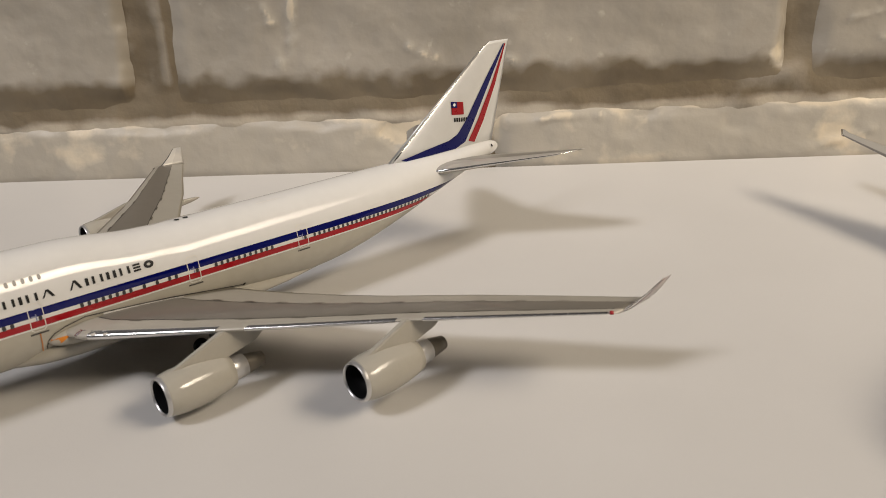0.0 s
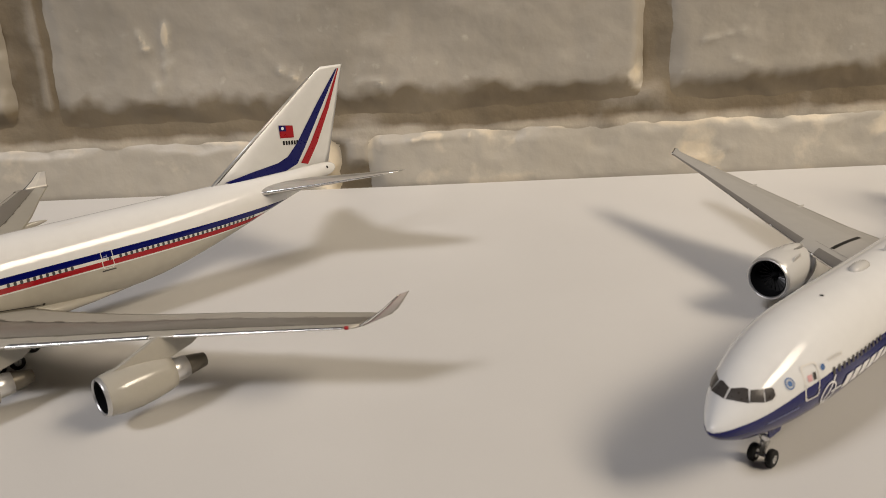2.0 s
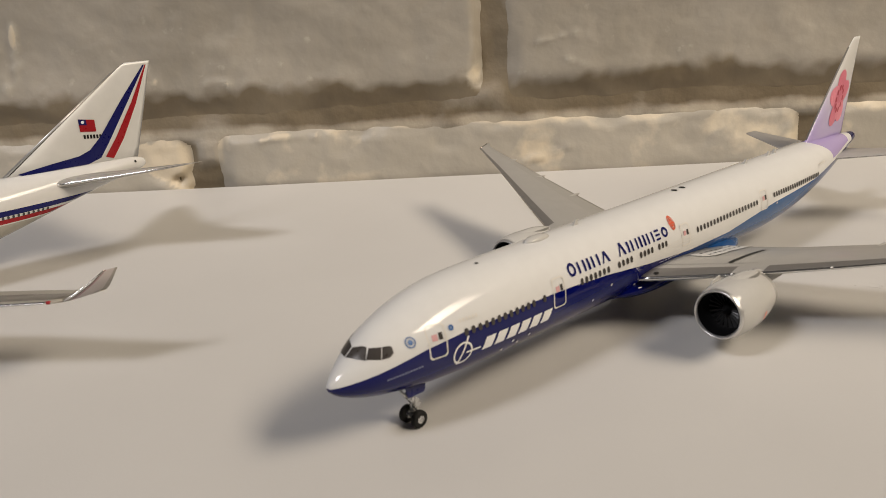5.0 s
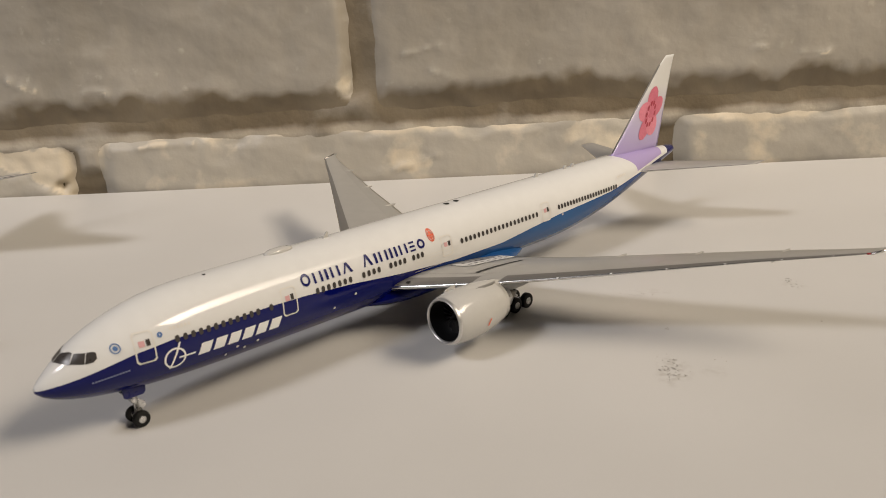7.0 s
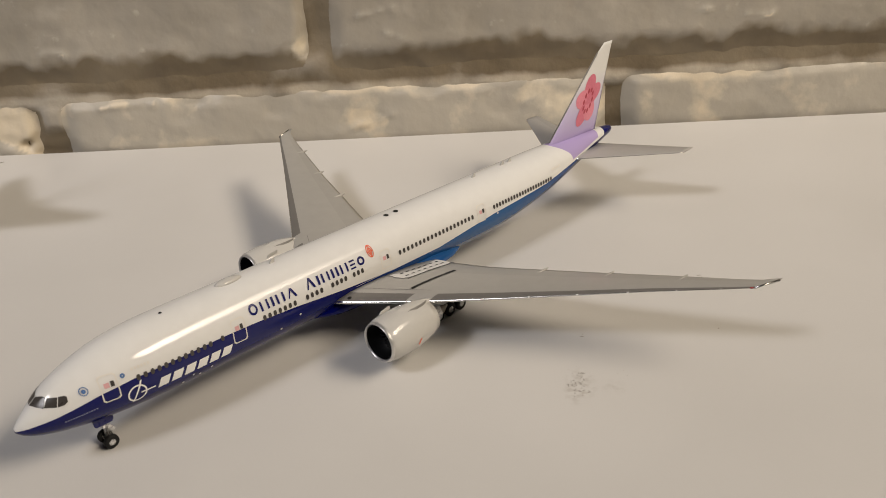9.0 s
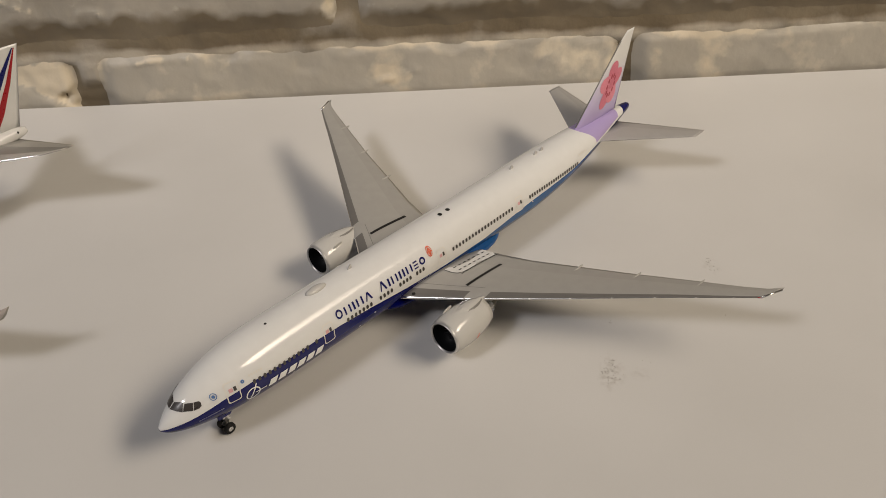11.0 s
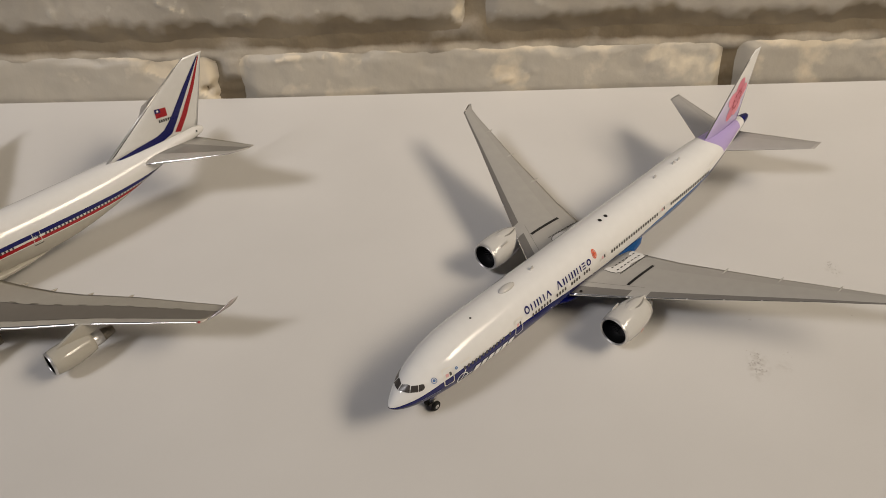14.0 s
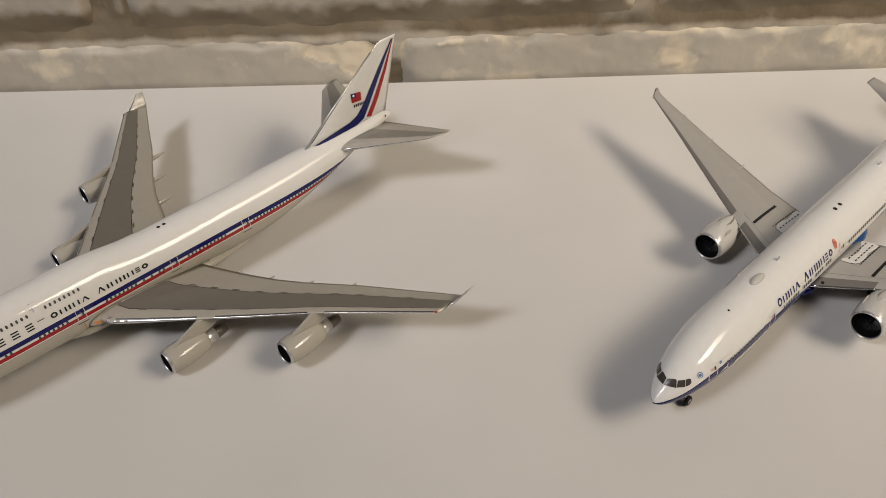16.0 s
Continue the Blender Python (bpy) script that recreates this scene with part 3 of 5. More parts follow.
table = tagged(tabletop(), "smooth white laminate tabletop against a brick wall", "tabletop", kind="structure")
# rest of the room: unseen, assumed plain, kept dark to limit bounced light
tagged(box("floor", (X0, Y0, Z0 - 0.1), (X1, WALL_Y + 0.12, Z0), m_floor), "plain brown floor", "floor", kind="structure")
tagged(box("ceiling", (X0, Y0, Z1), (X1, WALL_Y + 0.12, Z1 + 0.1), m_ceiling), "plain dark ceiling out of view", "ceiling", kind="structure")
tagged(box("wall_west", (X0 - 0.1, Y0, Z0), (X0, WALL_Y + 0.12, Z1), m_room), "plain painted side wall", "wall", kind="structure")
tagged(box("wall_east", (X1, Y0, Z0), (X1 + 0.1, WALL_Y + 0.12, Z1), m_room), "plain painted side wall", "wall", kind="structure")
tagged(box("wall_south", (X0, Y0 - 0.1, Z0), (X1, Y0, Z1), m_room), "plain painted wall behind the viewer", "wall", kind="structure")
tagged(box("wall_north_upper", (X0, WALL_Y, 0.100), (X1, WALL_Y + 0.12, Z1), m_room), "painted wall over the brick courses", "wall", kind="structure")
tagged(box("wall_north_lower", (X0, WALL_Y, Z0), (X1, WALL_Y + 0.12, -0.050), m_room), "painted wall under the tabletop", "wall", kind="structure")


def rough(p, size, seed=0.0):
    return noise.noise(Vector((p[0] / size + seed, p[1] / size, p[2] / size + seed * 0.7)))


UPRIGHTS, LOW_UPRIGHTS = (0.0955, -0.1320, 0.3225), (-0.2490, -0.0132, 0.2062, 0.4320)


def step(a, b, x):
    k = max(0.0, min(1.0, (x - a) / (b - a)))
    return k * k * (3 - 2 * k)


def joint(x, z):
    """How far the mortar lies behind the bricks and how much paint lies on it. The bed joint slopes back from the lower course to under the upper one."""
    bed = (0.0036 + 0.0010 * step(0.0205, 0.0315, z), 1.0 - 0.97 * step(0.0165, 0.0222, z))
    crumbled = step(-0.0175, -0.0135, x) * (1.0 - step(-0.0080, -0.0050, x)) * step(0.004, 0.011, z)
    low = (0.0050 - 0.0030 * crumbled, 0.10 + 0.75 * crumbled)
    side = x - min(UPRIGHTS, key=lambda u: abs(u - x))
    high = (0.0062 - 0.0022 * max(0.0, min(1.0, (side + 0.001) / 0.007)), 0.05 + 0.6 * step(0.0030, 0.0075, side)) if abs(side) < 0.0085 else (0.0048, 0.0)
    under = step(0.0300, 0.0345, z)
    over = step(0.0142, 0.0172, z)
    depth, paint = [low[k] + (bed[k] - low[k]) * over for k in (0, 1)]
    depth, paint = depth + (high[0] - depth) * under, paint + (high[1] - paint) * under
    # the fillet of paint where the upright joint meets the bed
    fillet = math.exp(-(((x - 0.0890) / 0.012) ** 2) - ((z - 0.0285) / 0.0045) ** 2)
    fillet += 0.8 * math.exp(-(((x + 0.0120) / 0.007) ** 2) - ((z - 0.0190) / 0.0050) ** 2)
    return depth - 0.0016 * min(1.0, fillet), min(1.0, paint + 0.5 * fillet)


def mortar_at(x, z):
    """The mortar's surface, without the wall's turn, and the paint on it."""
    p = (x, 0.0, z)
    wander = 0.0016 * rough(p, 0.03, 21.0) + 0.0010 * rough(p, 0.009, 23.0)
    depth, paint = joint(x + 0.6 * wander, z + wander)
    y = WALL_Y + depth - 0.0009 * rough(p, 0.03, 8.0) - 0.0008 * rough(p, 0.012, 3.0) - 0.0004 * rough(p, 0.005, 5.0)
    return max(WALL_Y + 0.0008, y), paint


def mortar_bed():
    """The joints: an uneven sheet of struck mortar behind the bricks."""
    nx, nz = 760, 120
    verts, faces, uvs = [], [], []
    for i in range(nx + 1):
        for k in range(nz + 1):
            x, z = -0.55 + 1.30 * i / nx, -0.05 + 0.15 * k / nz
            y, paint = mortar_at(x, z)
            verts.append((x, y + WALL_TURN * max(0.0, x), z))
            uvs.append((paint, math.exp(-(((z - 0.0192) / 0.0026) ** 2)) * (0.75 + 0.9 * rough((x, 0.0, z), 0.016, 31.0))))
    for i in range(nx):
        for k in range(nz):
            a = i * (nz + 1) + k
            faces.append((a, a + nz + 1, a + nz + 2, a + 1))
    return part("wall_north", verts, faces, m_mortar, None, True, uvs)


wall = tagged(mortar_bed(), "old brick wall with recessed dirty mortar joints", "brick wall", kind="structure")


def eased(d, r):
    """Fall of an edge smeared over with paint at the distance d from it, 0 to 1."""
    k = max(0.0, min(1.0, (r - d) / r))
    return k * k * (3 - 2 * k)


def brick(x0, x1, z0, z1, seed, lean, radii, broken=(), scars=(), thin=0.0):
    """One painted brick: rounded edges (radii left, right, bottom, top), broken places (x, z, radius, depth), scars of
    paint (x, z, x, z, width). thin: how much paler the paint is all over.
    """
    nx, nz = int((x1 - x0) / 0.0012), int((z1 - z0) / 0.0010)
    verts, faces, bare = [], [], []
    left, right, bottom, top = radii
    for i in range(nx + 1):
        for k in range(nz + 1):
            x, z = x0 + (x1 - x0) * i / nx, z0 + (z1 - z0) * k / nz
            p = (x, 0.0, z)
            wear = 0.0014 * rough(p, 0.030, seed) + 0.0011 * rough(p, 0.010, seed + 4) + 0.0006 * rough(p, 0.004, seed + 5)
            edges = [eased(d + wear, r) for d, r in ((x - x0, left), (x1 - x, right), (z - z0, bottom), (z1 - z, top))]
            fall = 1.0 - (1 - edges[0]) * (1 - edges[1]) * (1 - edges[2]) * (1 - edges[3])
            chip = 0.0
            sunk = 0.0
            for bx, bz, br, deep in broken:
                d = math.hypot((x - bx) * 0.6, z - bz) + 0.006 * rough(p, 0.012, seed + 40) + 0.003 * rough(p, 0.005, seed + 41)
                here = min(1.0, max(0.0, (br - d) / 0.003))
                chip, sunk = max(chip, here), max(sunk, here * deep)
            ridge = 0.0
            for ax, az, cx, cz, width in scars:
                lx, lz = cx - ax, cz - az
                u = max(0.0, min(1.0, ((x - ax) * lx + (z - az) * lz) / (lx * lx + lz * lz)))
                d = math.hypot(x - ax - u * lx, z - az - u * lz) + 0.0016 * rough(p, 0.006, seed + 60)
                ridge = max(ridge, math.exp(-((d / width) ** 2)) * max(0.0, min(1.0, 0.55 + 1.7 * rough(p, 0.004, seed + 61))))
            lump = 0.0012 * rough(p, 0.045, seed + 9) + 0.0008 * rough(p, 0.022, seed + 17) + 0.0004 * rough(p, 0.010, seed + 2) + 0.0002 * rough(p, 0.004, seed + 6)
            border = i in (0, nx) or k in (0, nz)
            face = WALL_Y + 0.0009 + lean(z) + max(-0.0009, lump) + sunk * (1.0 + 0.6 * rough(p, 0.005, seed + 8)) - 0.0008 * ridge
            y = face + (mortar_at(x, z)[0] + 0.0003 - face) * fall + (0.0006 if border else 0.0)
            verts.append((x, y + WALL_TURN * max(0.0, x), z + 0.0004 * rough((x, 1, z), 0.014, seed + 30) * (1 if z1 - z < 0.004 else 0)))
            rim = max(0.0, 1.0 - (z1 - z) / (0.0030 + 0.010 * max(-0.2, rough(p, 0.022, seed + 50))))
            # second value: browner towards the brick's lower and left edges
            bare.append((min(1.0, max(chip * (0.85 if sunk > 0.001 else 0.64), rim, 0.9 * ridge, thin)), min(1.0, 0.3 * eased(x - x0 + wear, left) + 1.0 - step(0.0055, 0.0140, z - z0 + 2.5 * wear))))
    for i in range(nx):
        for k in range(nz):
            a = i * (nz + 1) + k
            faces.append((a, a + nz + 1, a + nz + 2, a + 1))
    return part("brick", verts, faces, m_brick, wall, True, bare)


# this lean is shaped in to brighten the lower course
def low_face(z):
    return 0.085 * max(0.0, z)


# this hollow is shaped in so that the upper bricks darken upwards
def high_face(z):
    return 0.0022 * (1 - ((z - 0.056) / 0.028) ** 2)


LOW = [(-0.468, -0.255, (), ()),
       (-0.243, -0.0165, ((-0.0150, 0.0200, 0.0075, 0.0022), (-0.0150, 0.0020, 0.0060, 0.0034), (-0.0205, 0.010, 0.0120, 0.0011), (-0.034, 0.013, 0.0090, 0.0011)), ()),
       (-0.0098, 0.2045, ((0.040, 0.013, 0.0045, 0.0004), (0.080, 0.014, 0.0050, 0.0004), (0.112, 0.008, 0.0070, 0.0004), (0.168, 0.012, 0.0075, 0.0005), (0.198, 0.012, 0.0065, 0.0006)), ((0.100, 0.002, 0.121, 0.008, 0.0012), (0.004, 0.0165, 0.030, 0.0165, 0.0010))),
       (0.2078, 0.4265, (), ()), (0.4375, 0.652, (), ())]
# the lower course is paler all over than the upper one
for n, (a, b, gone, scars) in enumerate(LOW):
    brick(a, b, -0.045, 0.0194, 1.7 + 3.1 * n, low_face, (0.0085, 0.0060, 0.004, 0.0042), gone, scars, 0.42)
HIGH = [(-0.362, -0.1375, (), ()),
        (-0.1225, 0.0925, ((0.088, 0.036, 0.0040, 0.0004),),
         ((-0.0910, 0.0580, -0.0866, 0.0585, 0.0013), (-0.0866, 0.0585, -0.0838, 0.0535, 0.0013), (-0.0756, 0.0620, -0.0770, 0.0480, 0.0014), (-0.0770, 0.0480, -0.0830, 0.0385, 0.0022), (-0.0360, 0.0428, -0.0280, 0.0390, 0.0012), (-0.008, 0.0372, 0.0, 0.0365, 0.0014))),
        (0.0990, 0.3170, (), ((0.1213, 0.0388, 0.1313, 0.0350, 0.0011), (0.1116, 0.0457, 0.1241, 0.0480, 0.0010), (0.236, 0.0412, 0.246, 0.0416, 0.0008), (0.252, 0.0396, 0.262, 0.0390, 0.0009))),
        (0.332, 0.5400, (), ())]
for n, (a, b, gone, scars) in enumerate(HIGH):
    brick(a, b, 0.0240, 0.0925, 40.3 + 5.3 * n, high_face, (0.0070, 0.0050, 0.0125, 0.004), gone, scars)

# ---- the twin-engined airliner model ----


def thing(name, x, y, deg, label, category, group):
    ob = new(name)
    ob.empty_display_size = 0.02
    ob.matrix_world = pose(x, y, 0, 0, 0, deg)
    return tagged(ob, label, category, group)


def hull_line(hull, points, width, off=0.045, steps=4, side=1):
    """A ribbon along the skin through (station, height) points."""
    path = []
    for a, b in zip(points, points[1:]):
        path += [(a[0] + (b[0] - a[0]) * k / steps, a[1] + (b[1] - a[1]) * k / steps) for k in range(steps)]
    path.append(points[-1])
    verts = []
    for k, (s, h) in enumerate(path):
        ahead, behind = path[min(k + 1, len(path) - 1)], path[max(k - 1, 0)]
        d = Vector((ahead[0] - behind[0], ahead[1] - behind[1])).normalized() * width / 2
        for q in (-1, 1):
            s2, h2 = s - q * d.y, h + q * d.x
            verts.append(hull.skin(s2, side * hull.turn_at(s2, h2), off))
    return verts, [(2 * k, 2 * k + 1, 2 * k + 3, 2 * k + 2) for k in range(len(path) - 1)]


def foil_line(foil, points, width, off=0.04, steps=3):
    """A ribbon on the upper face of a wing through (station, span) points."""
    path = []
    for a, b in zip(points, points[1:]):
        path += [(a[0] + (b[0] - a[0]) * k / steps, a[1] + (b[1] - a[1]) * k / steps) for k in range(steps)]
    path.append(points[-1])
    verts = []
    for k, (s, h) in enumerate(path):
        ahead, behind = path[min(k + 1, len(path) - 1)], path[max(k - 1, 0)]
        d = Vector((ahead[0] - behind[0], ahead[1] - behind[1])).normalized() * width / 2
        verts += [foil.over(s - q * d.y, h + q * d.x, off) for q in (-1, 1)]
    return verts, [(2 * k, 2 * k + 1, 2 * k + 3, 2 * k + 2) for k in range(len(path) - 1)]


def edge_strip(foil, parent, a, b, material, label, top=0.036, low=0.03):
    """A bare metal strip wrapped round the leading edge between two spans."""
    order = [(-1, low), (-1, low * 0.4), (-1, low * 0.1), (1, 0.0), (1, top * 0.1), (1, top * 0.35), (1, top)]
    verts = []
    for k in np.linspace(a, b, 8):
        for face, u in order:
            p = foil.at(float(k), u, face, 0.03)
            verts.append(p + Vector((-0.04 * (1 - u / 0.036), 0, 0)))
    n = len(order)
    return part("leading_edge", scaled(verts), ring_faces(8, n, False, False, False), material, parent, True, None, label)


def title_bars(hull, parent, name, s0, s1, h0, h1, words, material, slant=0.0, label=""):
    """A line of writing as plain shapes, one for each sign: o ring, h two uprights, i one, a wedge, e three short bars, b solid slanting bar."""
    wide = {"o": 0.95, "h": 0.95, "i": 0.45, "a": 1.05, "e": 0.75, "b": 1.0}
    pitch = (s1 - s0) / (sum(wide[sign] for word in words for sign in word) + 0.7 * (len(words) - 1))
    at = s0
    for word in words:
        for k, sign in enumerate(word):
            top = h1 if k == 0 or sign == "b" else h0 + (h1 - h0) * 0.86
            a, b, mid = at + pitch * 0.12, at + pitch * (wide[sign] - 0.12), at + pitch * wide[sign] / 2
            stroke = pitch * 0.17
            if sign == "b":
                shape = hull.rect(a, b, h0, top, 1, slant, 4, 1, 0.04)
            elif sign == "o":
                shape = disc_patch(hull, mid, (h0 + top) / 2, (top - h0) / 2, (top - h0) / 2 - stroke * 0.9, 18, 0.04, (b - a) / (top - h0))
            elif sign == "i":
                shape = hull.rect(mid - stroke * 0.6, mid + stroke * 0.6, h0, top, 1, 0.0, 4, 1, 0.04)
            elif sign == "e":
                shape = joined([hull.rect(a, b, h, h + stroke * 0.7, 1, 0.0, 1, 2, 0.04) for h in (h0, (h0 + top - stroke * 0.7) / 2, top - stroke * 0.7)])
            elif sign == "a":
                lean = (mid - stroke * 0.5 - a) / (top - h0)
                shape = joined([hull.rect(a, a + stroke * 0.7, h0, top, 1, lean, 4, 1, 0.04), hull.rect(b - stroke * 1.2, b, h0, top, 1, -lean, 4, 1, 0.045)])
            else:
                shape = joined([hull.rect(a, a + stroke, h0, top, 1, 0.0, 4, 1, 0.04), hull.rect(b - stroke, b, h0, top, 1, 0.0, 4, 1, 0.04)])
            add_patch(name, shape, material, parent, label)
            at += pitch * wide[sign]
        at += pitch * 0.7


def disc_patch(hull, s, h, r, inner=0.0, n=20, off=0.045, squash=1.0):
    verts, faces = [], []
    for rr in (r, inner):
        for k in range(n):
            a = 2 * math.pi * k / n
            ss, hh = s + rr * math.cos(a) * squash, h + rr * math.sin(a)
            verts.append(hull.skin(ss, hull.turn_at(ss, hh), off))
    for k in range(n):
        faces.append((k, (k + 1) % n, n + (k + 1) % n, n + k))
    return verts, faces


def twin():
    ac = thing("model_airliner", 0.06939, 0.08779, 46.8, "white and blue twin-engined model airliner with pink flower tail", "model airplane", "model airliners on the table")
    hull = Hull([(0.22, 4.34, 4.72, 0.17), (0.6, 3.98, 5.11, 0.57), (1.2, 3.65, 5.62, 0.98), (2.0, 3.36, 6.27, 1.41), (3.0, 3.10, 6.92, 1.82), (4.0, 2.92, 7.38, 2.12),
                 (5.5, 2.72, 7.92, 2.49), (7.5, 2.57, 8.42, 2.81), (10, 2.47, 8.69, 3.03), (13.5, 2.43, 8.75, 3.10), (47, 2.47, 8.75, 3.10), (51, 2.75, 8.75, 3.08),
                 (56, 3.55, 8.75, 2.90), (60, 4.45, 8.71, 2.52), (64, 5.4, 8.6, 1.95), (68, 6.3, 8.36, 1.22), (70.4, 6.85, 8.2, 0.78), (71.9, 7.15, 8.05, 0.46), (72.3, 7.35, 7.85, 0.25)])
    stations = [0.22, 0.3, 0.4, 0.6, 0.8, 1.0, 1.3, 1.6, 2.0, 2.4, 2.8, 3.2, 3.7, 4.2, 4.8, 5.5, 6.5, 7.5, 9, 10.5, 12.5] + list(range(15, 48, 4)) + [47, 49, 51, 53.5, 56, 58, 60, 62, 64, 66, 68, 69.2, 70.4, 71.4, 72, 72.3]
    body = hull.mesh("fuselage", m_body_wide, ac, sorted(set(stations)))
    tagged(body, "white fuselage with navy blue underside")

    # belly fairing between the wings
    belly = Hull([(24.6, 2.6, 3.2, 1.5), (26.5, 2.25, 4.2, 2.9), (29, 2.08, 4.6, 3.28), (38, 2.08, 4.6, 3.28), (41.0, 2.3, 4.0, 2.85), (44.0, 2.62, 3.2, 1.2)])
    belly.mesh("belly_fairing", m_body_wide, ac, [24.6, 25.2, 26, 26.8, 28, 29.5, 32, 35, 38, 39.5, 41, 42.3, 43.3, 44], 48)

    # flight deck panes
    for pane in (
        [(1.57, 2), (1.78, hull.turn_at(1.78, 5.93)), (2.11, hull.turn_at(2.11, 5.84)), (2.52, hull.turn_at(2.52, 6.42)), (2.42, hull.turn_at(2.42, 6.46)), (2.12, 2)],
        [(2.15, hull.turn_at(2.15, 5.87)), (2.82, hull.turn_at(2.82, 5.78)), (3.10, hull.turn_at(3.10, 6.37)), (2.56, hull.turn_at(2.56, 6.38))],
        [(2.87, hull.turn_at(2.87, 5.78)), (3.3, hull.turn_at(3.3, 5.82)), (3.55, hull.turn_at(3.55, 5.98)), (3.60, hull.turn_at(3.60, 6.30)), (3.50, hull.turn_at(3.50, 6.38)), (3.15, hull.turn_at(3.15, 6.38))],
    ):
        add_patch("cockpit_window", hull.poly(pane, 0.03), m_window, body, "dark cockpit window")
        add_patch("cockpit_window", hull.poly([(s, -a) for s, a in reversed(pane)], 0.03), m_window, body, "dark cockpit window")

    win = window_mesh(0.30, 0.46, 2.6)
    rows = [[8.24 + 0.528 * k for k in range(12)] + [15.1], [19.02 + 0.50 * k for k in range(7)], [23.3 + 0.5 * k for k in range(4)], [26.0 + 0.48 * k for k in range(4)], [28.4 + 0.47 * k for k in range(3)],
            [33.9 + 0.52 * k for k in range(20)], [47.05 + 0.46 * k for k in range(22)]]
    for stationed in rows:
        place_windows(hull, win, stationed, 6.0 + 0.0075 * (stationed[0] - 8), body, 1, 0.0075)
        place_windows(hull, win, stationed, 6.0 + 0.0075 * (stationed[0] - 8), body, -1, 0.0075)
    for s0, s1, lift in ((5.6, 6.85, 0.0), (16.0, 17.25, 0.05), (31.55, 32.75, 0.1), (44.55, 45.75, 0.15)):
        door_outline(hull, s0, s1, 4.98 + lift + (0.25 if s0 > 20 else 0), 6.95 + lift, m_outline, body)
        add_patch("door_window", hull.rect(s0 + 0.75, s0 + 1.0, 6.05 + lift, 6.45 + lift), m_window, body)
        add_patch("door_flag", hull.rect(s0 + 0.3, s0 + 0.66, 6.05 + lift, 6.4 + lift), m_flag, body)
    title_bars(hull, body, "title", 17.75, 30.0, 6.62, 7.45, ("ohiha", "aihiiheo"), m_navy, 0.0, "navy shape of the title")
    add_patch("seal", joined([disc_patch(hull, 30.75, 7.35, 0.50, 0.40, 18, 0.045, 0.72), disc_patch(hull, 30.75, 7.35, 0.30, 0.18, 18, 0.045, 0.72), hull.rect(30.70, 30.80, 6.95, 7.75, 1, 0, 3, 1, 0.05), hull.rect(30.45, 31.05, 7.30, 7.40, 1, 0, 1, 3, 0.05)]), m_seal, body, "round red seal")
    title_bars(hull, body, "side_title", 9.35, 15.7, 4.42, 5.22, ("bbbbbb",), m_decal_white, 0.35, "white slanting bar of the side title")
    ring = joined([disc_patch(hull, 7.95, 4.75, 0.72, 0.60), hull.rect(7.55, 7.68, 4.05, 5.75, 1, 0.42, 5, 1, 0.05), hull.rect(8.2, 9.3, 4.66, 4.78, 1, 0.0, 1, 3, 0.05)])
    add_patch("ring_mark", ring, m_decal_white, body, "white ring mark with a slanting stroke")
    add_patch("badge", disc_patch(hull, 4.62, 6.32, 0.30, 0.24), m_teal, body, "round blue badge")
    add_patch("badge", disc_patch(hull, 4.62, 6.32, 0.14, 0.01), m_teal, body, "round blue badge")
    add_patch("badge", disc_patch(hull, 7.25, 6.52, 0.17, 0.05, 14), m_teal, body, "small round blue badge")
    add_patch("registration", joined([hull.rect(7.9 + 0.24 * k, 8.06 + 0.24 * k, 6.62, 6.82) for k in range(6)]), m_outline, body, "small grey registration as plain bars")
    add_patch("registration", joined([hull.rect(57.2 + 0.3 * k, 57.4 + 0.3 * k, 7.1, 7.32) for k in range(6)]), m_outline, body, "small grey registration as plain bars")
    add_patch("nose_lettering", joined([hull.rect(3.0 + 0.17 * k, 3.12 + 0.17 * k, 4.5 + 0.02 * k, 4.6 + 0.02 * k) for k in range(13)]), m_faint, body, "tiny grey line of lettering as bars")
    for k in range(5):
        add_patch("panel_line", hull.rect(28.5, 33.6, 5.95 - 0.27 * k, 5.98 - 0.27 * k, 1, 0, 1, 5), m_outline, body)
    for s, h in ((20.5, 4.3), (14.0, 3.9), (13.0, 3.7), (11.6, 3.6), (22.4, 4.9), (12.4, 4.0), (36.6, 4.9), (47.5, 5.5)):
        add_patch("vent_dot", disc_patch(hull, s, h, 0.1, 0.01, 10), m_outline, body)

    # things on the crown
    for s, y0 in ((35.05, -0.35), (36.25, -0.35)):
        add_patch("beacon_dot", hull.poly([(s + 0.26 * math.cos(k * 0.7), 4 + 5 * math.sin(k * 0.7)) for k in range(9)], 0.03), m_black, body, "black beacon dot")
    add_patch("beacon_dot", hull.poly([(11.9 + 0.14 * math.cos(k * 0.7), 6 + 2.4 * math.sin(k * 0.7)) for k in range(9)], 0.03), m_black, body)
    verts = []
    for t, z in ((1.0, 0.0), (0.96, 0.16), (0.75, 0.3), (0.3, 0.38), (0.02, 0.39)):
        for k in range(24):
            a = 2 * math.pi * k / 24
            verts.append((18.05 + 1.25 * t * math.cos(a), 0.48 * t * math.sin(a), 8.66 + z))
    part("antenna_dome", scaled(verts), ring_faces(5, 24), m_engine, ac, True, None, "low oval white antenna dome")
    slab("antenna_blade", [(22.0, 8.7), (22.55, 8.7), (22.6, 9.15), (22.4, 9.2)], -0.06, 0.06, m_engine, ac, 0.02)
